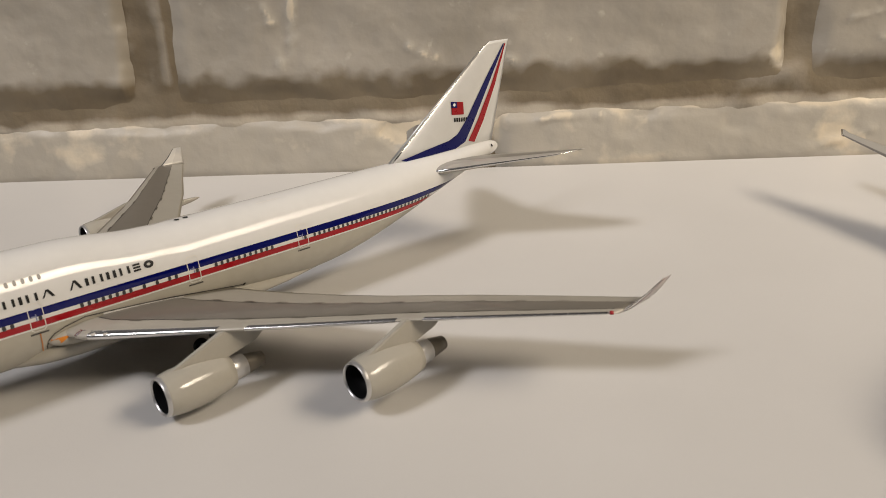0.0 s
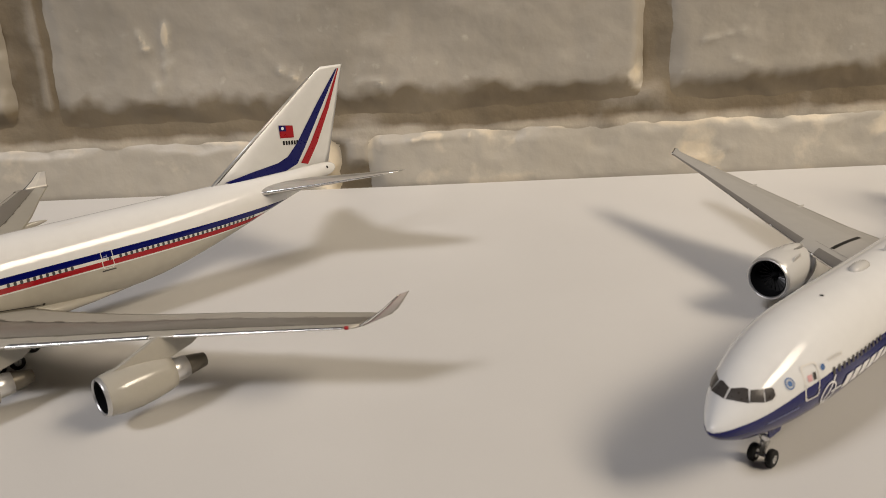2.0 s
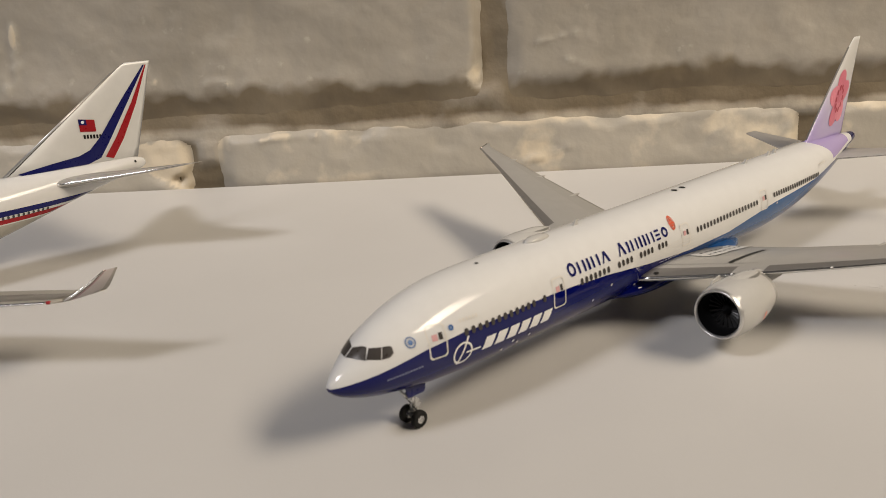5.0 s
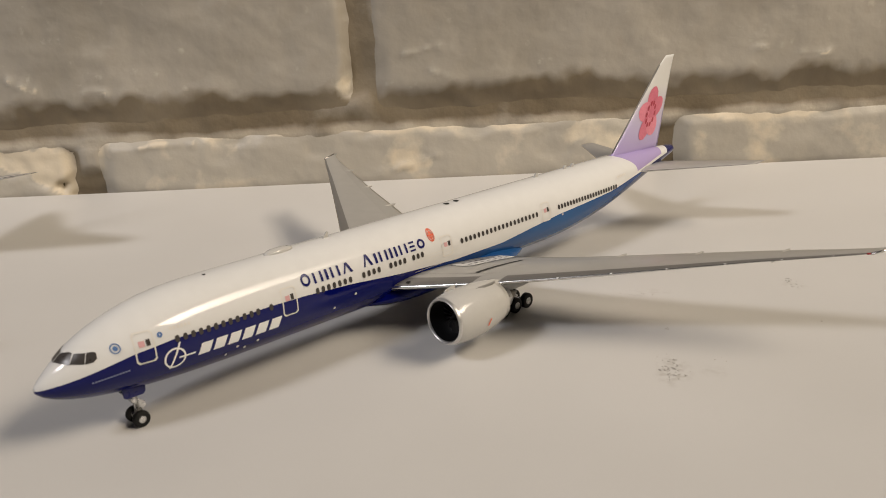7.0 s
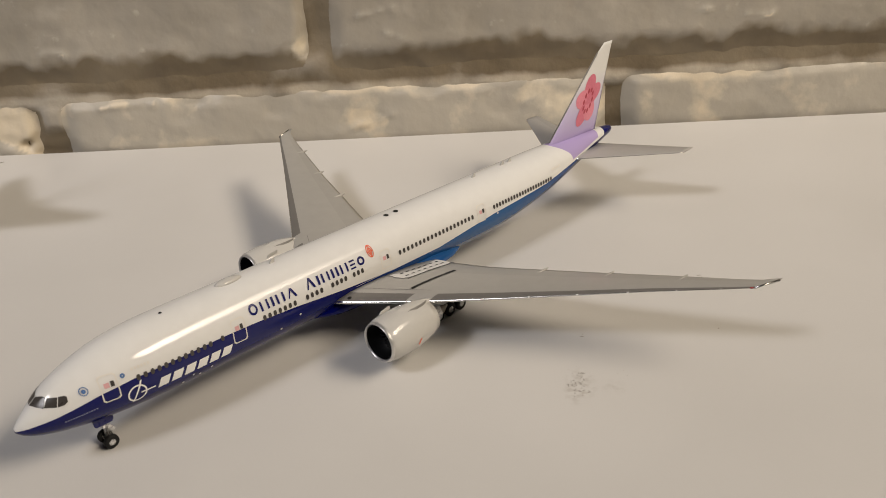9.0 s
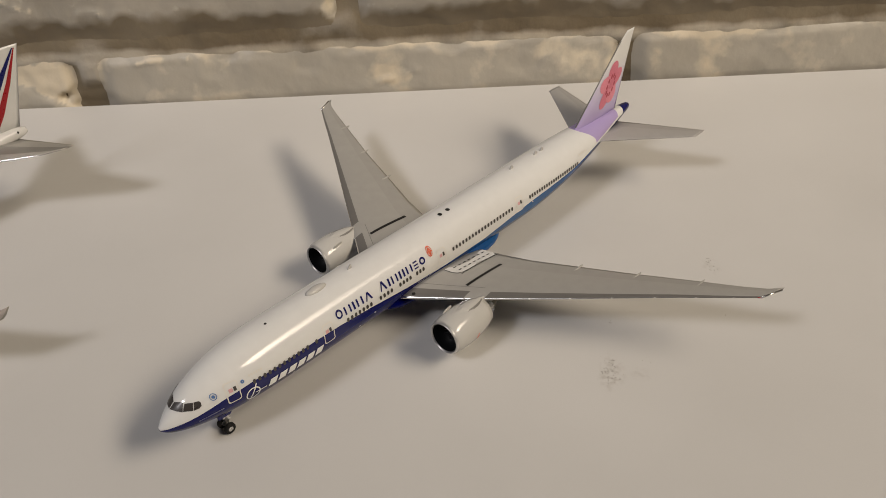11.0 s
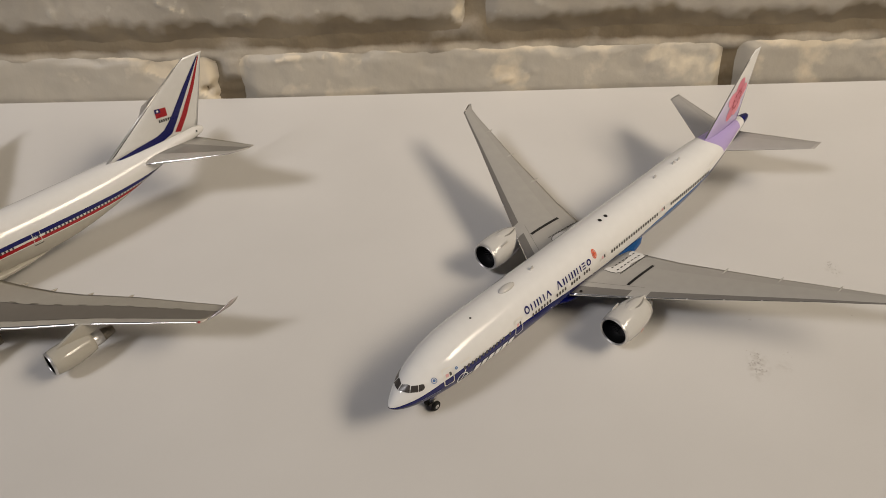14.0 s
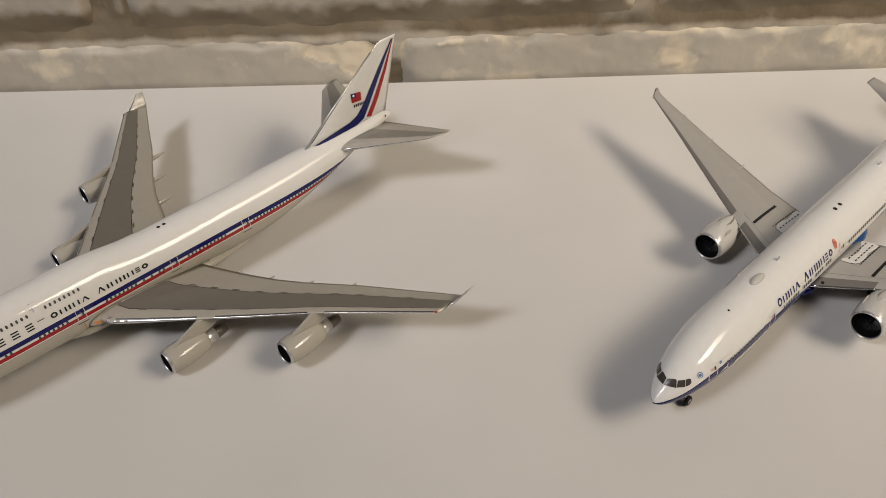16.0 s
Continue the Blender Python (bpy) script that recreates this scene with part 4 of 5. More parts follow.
    for s in (47.0, 51.5, 52.7):
        slab("antenna_blade", [(s, 8.6), (s + 0.65, 8.6), (s + 0.65, 9.08), (s + 0.4, 9.12)], -0.09, 0.09, m_engine, ac, 0.02)

    # wings
    base = [(2.0, 25.7, 38.1, 3.87, 0.105, 0.36), (5.5, 27.9, 38.6, 4.18, 0.105, 0.34), (9.3, 30.3, 39.3, 4.61, 0.10, 0.22), (14.1, 33.35, 40.6, 5.26, 0.10, 0.1), (19.4, 36.7, 41.95, 6.05, 0.095, 0.0),
            (25.0, 40.2, 43.7, 6.85, 0.09, 0.0), (29.6, 43.0, 45.2, 7.42, 0.09, 0.0), (31.55, 44.25, 46.0, 7.66, 0.08, 0.0), (32.65, 46.55, 46.95, 7.80, 0.07, 0.0)]
    spans = [2.0, 3.5, 5.5, 7.5, 9.3, 11.5, 14.1, 16.5, 19.4, 22, 25, 27.5, 29.6, 30.6, 31.55, 32.1, 32.65]
    for side, skew in ((1, 0.0), (-1, 0.045)):
        foil = Foil([(a, le + skew * a, te + skew * a, z, t, tw) for a, le, te, z, t, tw in base], side)
        w = tagged(foil.mesh("wing", m_wing_wide, ac, spans), "light grey wing with a darker leading edge")
        add_patch("walkway_stripe", foil.strip(31.2 + skew * 7, 36.7 + skew * 7, 7.05, 7.4, 8), m_black, w, "black stripe on the wing")
        # pale root panel with a dashed edge
        pad = [(32.1, 3.3), (32.2, 4.25), (32.45, 4.85), (32.95, 5.15), (33.6, 5.22), (38.2, 5.22), (38.6, 4.6), (38.6, 3.3)]
        add_patch("panel_outline", foil_line(foil, [(s + skew * 4, k) for s, k in pad[:6]], 0.07), m_black, w, "thin black outline of the root panel")
        add_patch("root_panel", foil.outline([(s + skew * 4, k) for s, k in pad], 0.02), m_root, w, "pale panel at the wing root")
        dashes = [foil.strip(33.0 + 0.75 * k, 33.4 + 0.75 * k, 3.75, 3.9, 1, 1, 0.05) for k in range(7)] + [foil.strip(33.0 + 0.75 * k, 33.4 + 0.75 * k, 4.5, 4.65, 1, 1, 0.05) for k in range(7)]
        dashes += [foil.strip(32.6 + 0.62 * k, 33.05 + 0.62 * k, 5.28, 5.36, 1, 1, 0.05) for k in range(10)]
        add_patch("dash_marks", joined(dashes), m_black, w, "black dashes on the wing root")
        for u, a, b in ((0.2, 3.0, 9.0),):
            le = [(k, foil.row(k)) for k in np.linspace(a, b, 12)]
            verts = [foil.at(k, u + d, 1, 0.02) for k, _ in le for d in (0.0, 0.006)]
            part("panel_line", scaled(verts), [(2 * n, 2 * n + 1, 2 * n + 3, 2 * n + 2) for n in range(11)], m_wing_dark, w)
        # bare metal along the edge of the raked tip
        tipline = [foil.at(k, 0.0, 1) + Vector((-0.04, 0, 0.0)) for k in (31.6, 32.1, 32.62)]
        tube("tip_edge", tipline[0], tipline[2], 0.09, m_silver, w)
        for k in (8.2, 13.7, 17.0, 20.3, 23.65, 26.8, 29.6):
            nick = [foil.at(k + d, u, 1, 0.05) + Vector((-0.05, 0, 0)) for d, u in ((-0.09, 0.004), (0.0, 0.0), (0.09, 0.004), (0.0, 0.011))]
            add_patch("slat_joint", (nick, [(0, 1, 2, 3)]), m_decal_white, w)
        tube("lamp", foil.at(31.35, 0.01, 1), foil.at(31.55, 0.01, 1), 0.06, m_red if side > 0 else m_exhaust, w)
        add_patch("wing_lamp", foil.outline([(foil.row(3.6)[0] + 0.5 + 0.2 * math.cos(k), 3.6 + 0.2 * math.sin(k)) for k in range(6)], 0.03), m_black, w)
        for span in (14.4, 20.2, 26.0):
            le, te, z, t = foil.row(span)
            canoe("flap_fairing", (te - 2.6, -side * span, z - 0.22), (te + 0.55, -side * span, z - 0.02), 0.17, 0.22, m_wing_light, w)

        # engine with its pylon
        ey = -9.65 if side > 0 else 9.75
        at = (24.95 + skew * 14, ey, 3.42)
        prof = [(0.18, 1.72), (0.45, 1.83), (1.0, 1.92), (2.0, 1.98), (3.1, 1.96), (4.1, 1.84), (5.0, 1.66), (5.7, 1.46), (5.7, 1.36), (5.0, 1.33)]
        lip = [(0.3, 1.50), (0.12, 1.54), (0.03, 1.60), (0.0, 1.65), (0.04, 1.70), (0.14, 1.735), (0.26, 1.775)]
        core = ([(4.8, 1.15), (5.9, 1.06), (6.7, 0.84)], [(6.6, 0.7), (7.3, 0.48), (8.1, 0.05)])
        eng = engine(ac, at, prof, lip, 1.48, core, m_engine, m_steel, m_exhaust, 22)
        le = foil.row(9.9)[0]
        slab("pylon", [(at[0] + 1.5, 5.25), (at[0] + 2.6, 5.45), (le - 0.3, 5.2), (le + 0.3, 4.95), (le + 4.6, 4.6), (le + 5.2, 4.3), (at[0] + 7.0, 4.1), (at[0] + 6.6, 3.9), (at[0] + 4, 4.5)], ey - 0.3, ey + 0.3, m_engine, ac, 0.14, True)
        slab("nacelle_strake", [(at[0] + 1.3, 4.65), (at[0] + 2.7, 4.95), (at[0] + 2.7, 5.25), (at[0] + 1.7, 5.1)], ey + side * 1.28, ey + side * 1.40, m_engine, eng, 0.03)
        canoe("nozzle_fairing", (at[0] + 4.6, ey, 4.36), (at[0] + 11.6, ey, 4.26), 0.45, 0.62, m_wing_light, ac)
        canoe("pylon_seam", (at[0] + 1.15, ey, 5.24), (at[0] + 5.7, ey, 5.02), 0.78, 0.24, m_wing_dark, eng)
        canoe("pylon_fairing", (at[0] + 1.3, ey, 5.27), (at[0] + 5.6, ey, 5.05), 0.64, 0.27, m_engine, eng)
        add_patch("logo_mark", ([(at[0] + 2.6, ey - side * 1.99, 2.8), (at[0] + 2.75, ey - side * 1.985, 2.8), (at[0] + 3.1, ey - side * 2.0, 3.25), (at[0] + 2.95, ey - side * 2.0, 3.25)], [(0, 1, 2, 3)]), m_seal, eng)

        # main gear: a bogie of six wheels
        gx, gy = 36.1, -side * 6.1
        tube("gear_leg", (gx, gy, 0.7), (gx, gy, 4.0), 0.22, m_steel, ac)
        tube("bogie_beam", (gx - 1.5, gy, 0.66), (gx + 1.5, gy, 0.66), 0.18, m_steel, ac)
        tube("side_strut", (gx - 0.2, gy, 1.6), (gx - 1.8, gy + side * 1.2, 3.4), 0.1, m_steel, ac)
        slab("gear_door", [(gx - 1.0, 1.6), (gx + 1.0, 1.6), (gx + 1.1, 3.6), (gx - 1.1, 3.6)], gy + side * 0.95, gy + side * 1.02, m_wing_light, ac, 0.02)
        for dx in (-1.45, 0.0, 1.45):
            for dy in (-0.72, 0.72):
                wheel(ac, (gx + dx, gy + dy, 0.665), 0.665, 0.5)

    # tail
    for side in (1, -1):
        tail = Foil([(0.4, 60.9, 68.6, 6.72, 0.085), (11.2, 70.0, 72.35, 7.22, 0.08)], side)
        tagged(tail.mesh("tailplane", m_tail_wide, ac, [0.4, 3, 6, 9, 10.8, 11.2]), "grey tailplane")
    fin = Foil([(7.9, 58.9, 69.0, 0, 0.08), (8.9, 60.2, 69.25, 0, 0.08), (17.3, 69.2, 71.85, 0, 0.08), (18.25, 70.5, 72.2, 0, 0.07)], 1, True)
    fin_ob = tagged(fin.mesh("fin", m_fin_wide, ac, [7.9, 8.9, 11, 13, 15, 17.3, 17.9, 18.25]), "white fin fading to lavender")
    edge = [(fin.at(h, 0.0), h) for h in (8.9, 17.3)]
    tube("fin_edge", edge[0][0], edge[1][0], 0.085, m_wing_dark, fin_ob)
    fc = (67.15, 12.2)

    def petal(cs, ch, rs, rh, lean, n=14, off=0.03):
        out = []
        for k in range(n):
            a = 2 * math.pi * k / n
            ds, dh = rs * math.cos(a), rh * math.sin(a)
            hh = ch + ds * math.sin(lean) + dh * math.cos(lean)
            out.append((cs + ds * math.cos(lean) - dh * math.sin(lean) + 0.4 * (hh - fc[1]), hh))
        return fin.outline(out, off)

    for n in range(5):
        a = math.pi / 2 + 2 * math.pi * n / 5 + 0.1
        add_patch("petal", petal(fc[0] + 1.1 * math.cos(a), fc[1] + 1.55 * math.sin(a), 1.05, 1.38, a - math.pi / 2, 14, 0.03 + 0.004 * n), m_pale_pink if n % 2 else m_pink, fin_ob, "pink petal of the tail flower")
    for n in range(10):
        a = 2 * math.pi * n / 10
        add_patch("stamen", petal(fc[0] + 0.85 * math.cos(a), fc[1] + 1.15 * math.sin(a), 0.21, 0.29, 0.0, 8, 0.06), m_stamen, fin_ob)
    add_patch("flower_heart", petal(fc[0], fc[1], 0.35, 0.45, 0.0, 12, 0.06), m_pink, fin_ob)
    # nose gear
    gx, gy = 5.95, -0.20
    slab("gear_door", [(5.15, 2.30), (6.30, 2.30), (6.45, 2.45), (6.5, 3.0), (4.95, 3.0), (5.0, 2.45)], -0.95, -0.86, m_navy, ac, 0.02)
    slab("gear_door", [(5.15, 2.30), (6.30, 2.30), (6.45, 2.45), (6.5, 3.0), (4.95, 3.0), (5.0, 2.45)], 0.66, 0.75, m_navy, ac, 0.02)
    tube("gear_leg", (gx, gy, 0.55), (gx + 0.05, gy * 0.5, 2.9), 0.17, m_steel, ac)
    tube("axle", (gx, gy - 0.6, 0.55), (gx, gy + 0.6, 0.55), 0.1, m_steel, ac)
    tube("drag_strut", (gx, gy, 1.4), (gx - 0.9, gy * 0.5, 2.7), 0.08, m_steel, ac)
    slab("steering_link", [(gx + 0.1, 0.8), (gx + 0.65, 1.2), (gx + 0.55, 1.5), (gx + 0.1, 1.9)], gy - 0.12, gy + 0.12, m_steel, ac, 0.03)
    slab("taxi_lamp", [(gx - 0.35, 1.75), (gx - 0.1, 1.75), (gx - 0.1, 2.1), (gx - 0.35, 2.1)], gy - 0.4, gy + 0.4, m_silver, ac, 0.06)
    for dy in (-0.54, 0.54):
        wheel(ac, (gx, gy + dy, 0.56), 0.56, 0.40)
    return ac


twin()

# ---- the four-engined airliner model ----


def winglet(foil, parent, side, stretch):
    """A raked winglet rising from the wing tip."""
    rings = [(0.0, 46.25, 49.6, 32.1, 6.12, 0.09), (0.25, 46.9, 49.68, 32.45, 6.42, 0.08), (0.6, 47.9, 49.85, 32.85, 7.0, 0.07), (1.0, 49.0, 50.1, 33.35, 7.85, 0.06)]
    verts, uvs = [], []
    for t, le, te, y, z, th in rings:
        c = te - le
        for face, order in ((1, CHORD), (-1, tuple(reversed(CHORD))[1:-1])):
            for u in order:
                d = thickness(u, th) * c * face
                verts.append((le + u * c, -side * (y * stretch - d * 0.85), z + d * 0.5))
                uvs.append((u, t))
    return part("winglet", scaled(verts), ring_faces(4, 2 * len(CHORD) - 2), m_winglet if side > 0 else m_winglet_plain, parent, True, uvs, "upturned pale grey winglet with bright edge")


def jumbo():
    ac = thing("model_airliner", -0.11885, 0.08384, 48.3, "white four-engined model jumbo jet with blue and red stripes", "model airplane", "model airliners on the table")
    hull = Hull([(0.05, 5.6, 5.95, 0.15), (0.5, 4.9, 6.8, 0.75), (1.2, 4.3, 7.6, 1.3), (3, 3.4, 9.2, 2.3), (6, 2.7, 10.35, 2.95), (10, 2.45, 10.72, 3.2), (14, 2.4, 10.75, 3.25), (22, 2.4, 10.68, 3.25),
                 (25, 2.4, 10.4, 3.25), (28, 2.4, 10.02, 3.25), (31, 2.4, 9.92, 3.25), (43, 2.45, 9.92, 3.25), (47, 2.85, 9.93, 3.18), (52, 4.0, 9.95, 2.92), (56, 5.15, 9.95, 2.48), (60, 6.35, 9.92, 1.93),
                 (64, 7.45, 9.9, 1.32), (67, 8.15, 9.85, 0.86), (68.3, 8.5, 9.65, 0.55), (68.7, 8.75, 9.4, 0.3)],
                [(0, 9.9, 5.6, 2.0), (6, 9.9, 6.0, 2.5), (22, 9.9, 6.1, 2.62), (31, 9.92, 6.3, 2.3), (69, 12.0, 6.3, 2.3)])
    stations = [0.05, 0.2, 0.5, 0.9, 1.4, 2, 3, 4, 5, 6, 8, 10, 12] + list(range(14, 33)) + [35, 39, 43, 45, 47, 49.5, 52, 54, 56, 58, 60, 62, 64, 65.5, 67, 67.8, 68.3, 68.55, 68.7]
    body = tagged(hull.mesh("fuselage", m_body_jumbo, ac, stations, 80), "white fuselage with blue and red cheatline and grey belly")
    belly = Hull([(17.6, 2.6, 3.4, 1.6), (20, 2.25, 4.6, 3.0), (23, 2.05, 5.0, 3.16), (33, 2.05, 4.5, 3.14), (38, 2.2, 3.8, 2.7), (44, 2.55, 3.2, 1.2)])
    belly.mesh("belly_fairing", m_belly, ac, [17.6, 18.4, 19.5, 20.5, 22, 24, 28, 32, 35, 37.5, 40, 42, 43.3, 44], 48)

    win, deck_win = window_mesh(0.25, 0.36, 2.6, m_pane), window_mesh(0.24, 0.40, 3.0)
    rows = [[11.16, 11.70], [14.81 + 0.513 * k for k in range(7)], [22.55 + 0.509 * k for k in range(8)], [27.15], [28.16], [29.16, 29.70], [33.06 + 0.514 * k for k in range(11)], [42.45 + 0.51 * k for k in range(29)]]
    for stationed in rows:
        place_windows(hull, win, stationed, 6.51, body, 1)
        place_windows(hull, win, stationed, 6.51, body, -1)
    upper = [20.38 - 0.53 * k for k in range(8)] + [14.65 - 0.53 * k for k in range(6)]
    place_windows(hull, deck_win, upper, 9.15, body, 1)
    place_windows(hull, deck_win, upper, 9.15, body, -1)
    for s0, s1, h0, h1 in ((18.98, 20.0, 5.6, 7.62), (30.7, 31.7, 5.6, 7.68), (40.75, 41.8, 5.65, 7.7), (15.0, 16.25, 8.42, 10.08)):
        door_outline(hull, s0, s1, h0, h1, m_outline, body, 0.06)
        add_patch("door_mark", joined([hull.rect(s0 + a, s0 + b, h0 + c, h0 + d) for a, b, c, d in ((0.15, 0.42, 1.08, 1.15), (0.45, 0.52, 0.75, 1.25), (0.3, 0.5, 1.55, 1.6))]), m_faint, body)
        if h0 < 7:
            place_windows(hull, win, [s0 + 0.74], 6.51, body, 1)
            add_patch("door_sill", hull.rect(s0 - 0.1, s1 + 0.1, h0 - 0.22, h0 - 0.10), m_window, body, "dark sill line under the door")
    title_bars(hull, body, "title", 16.55, 21.15, 7.72, 8.33, ("ohiha",), m_black, 0.0, "black shape of the title")
    title_bars(hull, body, "title", 21.9, 28.4, 7.72, 8.33, ("aihiiheo",), m_black, 0.0, "black shape of the title")
    for mid in (14.4, 12.86, 11.32):
        for h in (7.68, 7.98, 8.28):
            add_patch("title", hull.rect(mid - 0.40, mid + 0.40, h, h + 0.14, 1, 0.0, 1, 3, 0.04), m_black, body, "black bar of the title")
    add_patch("title_dash", hull.rect(15.3, 16.05, 8.18, 8.27, 1, 0.0, 1, 3, 0.04), m_black, body)
    # the line round the wing root, with a pale strip under it
    root = [(20.15, 3.45), (19.90, 3.75), (19.85, 4.20), (19.98, 4.65), (20.35, 5.03), (21.16, 5.35), (22.58, 5.63), (23.7, 5.54), (25.45, 5.38), (28.96, 5.00), (30.35, 4.78), (35.54, 3.92)]
    add_patch("root_line", hull_line(hull, root, 0.075), m_window, body, "thin dark line round the wing root")
    add_patch("root_strip", hull_line(hull, [(23.9, 5.40), (27.0, 5.10), (30.1, 4.66)], 0.16, 0.03), m_decal_white, body, "pale strip along the wing root")
    add_patch("root_dot", disc_patch(hull, 35.54, 3.95, 0.13, 0.01, 10), m_black, body)
    # the blunt fairing in front of each wing root
    for side in (1, -1):
        verts = []
        for k in range(13):
            a = math.pi * k / 12
            r = max(0.02, math.sin(a))
            for n in range(20):
                q = 2 * math.pi * n / 20
                verts.append((22.3 - 2.4 * math.cos(a), -side * (2.9 + 0.78 * r * math.sin(q)), 4.48 + 0.72 * r * math.cos(q)))
        part("root_fairing", scaled(verts), ring_faces(13, 20), m_belly, ac, True, None, "blunt warm grey fairing before the wing root")

    def on_fairing(q, h):
        return Vector((q, -2.94 - 0.78 * math.sqrt(max(0.0, 1 - ((q - 22.3) / 2.4) ** 2 - ((h - 4.48) / 0.72) ** 2)), h))

    rim = [(20.04, 4.22), (20.04, 4.62), (20.36, 4.94), (21.05, 5.08), (21.25, 4.72), (20.65, 4.36)]
    add_patch("service_panel", ([on_fairing(*p) for p in (*rim, (20.55, 4.68))], [(k, (k + 1) % 6, 6) for k in range(6)]), m_orange, body, "orange panel at the wing root")
    for k in range(2):
        add_patch("beacon_dot", hull.poly([(31.8 + 0.75 * k + 0.22 * math.cos(n * 0.7), 3 + 4 * math.sin(n * 0.7)) for n in range(9)], 0.03), m_black, body, "black beacon dot")
    add_patch("crown_panel", joined([hull.rect(38.5, 40.6, 9.75, 9.77, 1, 0, 1, 3)]), m_outline, body)
    add_patch("service_line", hull_line(hull, [(19.50, 5.40), (19.58, 3.55)], 0.07), m_orange, body, "thin orange line under the door")
    add_patch("cone_dot", disc_patch(hull, 67.3, 9.35, 0.14, 0.01, 10), m_black, body)

    base = [(2.2, 20.7, 34.6, 4.25, 0.11, 0.9), (5.0, 21.5, 35.5, 4.42, 0.11, 0.85), (8.6, 24.85, 36.75, 4.65, 0.10, 0.7), (12.8, 28.75, 38.4, 4.95, 0.09, 0.5), (16.0, 31.75, 40.1, 5.15, 0.085, 0.4), (21.7, 37.15, 43.7, 5.5, 0.085, 0.25), (27.0, 41.5, 46.6, 5.85, 0.08, 0.15), (32.2, 45.75, 49.55, 6.15, 0.075, 0.1)]
    spans = [2.2, 3.6, 5, 6.8, 8.6, 10.6, 12.8, 16.0, 18.6, 21.7, 24.3, 27, 29.6, 31.6, 32.2]
    for side, stretch in ((1, 1.0), (-1, 1.1)):
        foil = Foil([(a * stretch, le, te, z, t, tw) for a, le, te, z, t, tw in base], side)
        w = tagged(foil.mesh("wing", m_wing_jumbo, ac, [k * stretch for k in spans]), "grey wing with a dark centre panel")
        winglet(foil, w, side, stretch)
        for a, b in ((4.3, 12.0), (13.5, 21.0), (22.4, 31.7)):
            edge_strip(foil, w, a * stretch, b * stretch, m_silver, "bare metal leading edge")
        for k in (5.6, 6.25):
            lens = [foil.at((k + d) * stretch, u, 1, 0.06) + Vector((-0.04, 0, 0)) for d, u in ((-0.2, 0.008), (0.0, 0.002), (0.2, 0.008), (0.0, 0.018))]
            add_patch("landing_lamp", (lens, [(0, 1, 2, 3)]), m_exhaust, w)
        tube("lamp", foil.at(31.8 * stretch, 0.012, 1), foil.at(32.0 * stretch, 0.012, 1), 0.13, m_red if side > 0 else m_exhaust, w)
        for u, d in ((0.168, 0.006), (0.617, 0.006)):
            ks = np.linspace(3.5, 31.8, 20) * stretch
            verts = [foil.at(k, u + e, 1, 0.02) for k in ks for e in (0.0, d)]
            part("panel_line", scaled(verts), [(2 * n, 2 * n + 1, 2 * n + 3, 2 * n + 2) for n in range(19)], m_duct, w)
        ticks = []
        for u, count in ((0.155, 8), (0.63, 10)):
            for k in [stretch * (6 + 24 * n / count) for n in range(count)]:
                ticks.append(([foil.at(k + d, u + e, 1, 0.05) for d, e in ((0, 0), (0.75, 0), (0.75, 0.018), (0, 0.018))], [(0, 1, 2, 3)]))
        add_patch("hinge_marks", joined(ticks), m_exhaust, w)
        for span in (7.2, 11.6, 16.2, 20.6):
            le, te, z, t = foil.row(span * stretch)
            canoe("flap_fairing", (te - 3.4, -side * span * stretch, z - 0.95), (te + (1.05 if side > 0 else 1.9), -side * span * stretch, z - 0.38 - foil.twist(span * stretch) * 0.5), 0.26, 0.36, m_belly, w)
        for ey, s0, z0 in (((-12.3, 23.3, 2.15), (-21.5, 32.4, 2.85)) if side > 0 else ((14.2, 23.3, 2.3), (24.3, 32.4, 3.1))):
            at = (s0, ey, z0)
            prof = [(0.2, 1.36), (0.5, 1.46), (1.2, 1.56), (2.4, 1.58), (3.6, 1.46), (4.6, 1.28), (5.15, 1.16), (5.15, 1.05), (4.0, 1.0)]
            lip = [(0.35, 1.14), (0.14, 1.17), (0.03, 1.23), (0.0, 1.28), (0.04, 1.32), (0.14, 1.355), (0.28, 1.395)]
            core = ([(4.3, 0.92), (5.4, 0.88), (6.3, 0.8), (6.3, 0.7)], [(6.25, 0.76), (7.0, 0.64), (7.75, 0.5), (7.75, 0.42), (6.9, 0.3)])
            engine(ac, at, prof, lip, 1.14, core, m_belly, m_lip, m_exhaust, 20)
            le, te, z, t = foil.row(abs(ey))
            slab("pylon", [(s0 + 1.0, z0 + 1.5), (s0 + 1.4, z0 + 1.62), (le - 0.2, z + 0.2), (le + 0.9, z + 0.25), (le + 3.6, z - 0.25), (le + 2.4, z0 + 1.6), (s0 + 5.0, z0 + 1.05), (s0 + 3.0, z0 + 1.4)],
                 ey - 0.24, ey + 0.24, m_belly, ac, 0.08, False)
    for side, k in ((1, 1.0), (-1, 1.12)):
        tail = Foil([(0.4 * k, 56.4, 67.4, 8.3, 0.135), (10.2 * k, 65.9, 69.39, 9.75, 0.09), (11.25 * k, 68.2, 69.65, 9.9, 0.085)], side)
        tagged(tail.mesh("tailplane", m_tail_jumbo, ac, [q * k for q in (0.4, 3, 6, 9, 10.2, 10.7, 11.25)]), "grey tailplane with a darker centre panel")
    fin = Foil([(9.2, 52.9, 67.9, 0, 0.075), (19.4, 67.1, 70.95, 0, 0.07), (20.0, 68.1, 71.15, 0, 0.06)], 1, True)
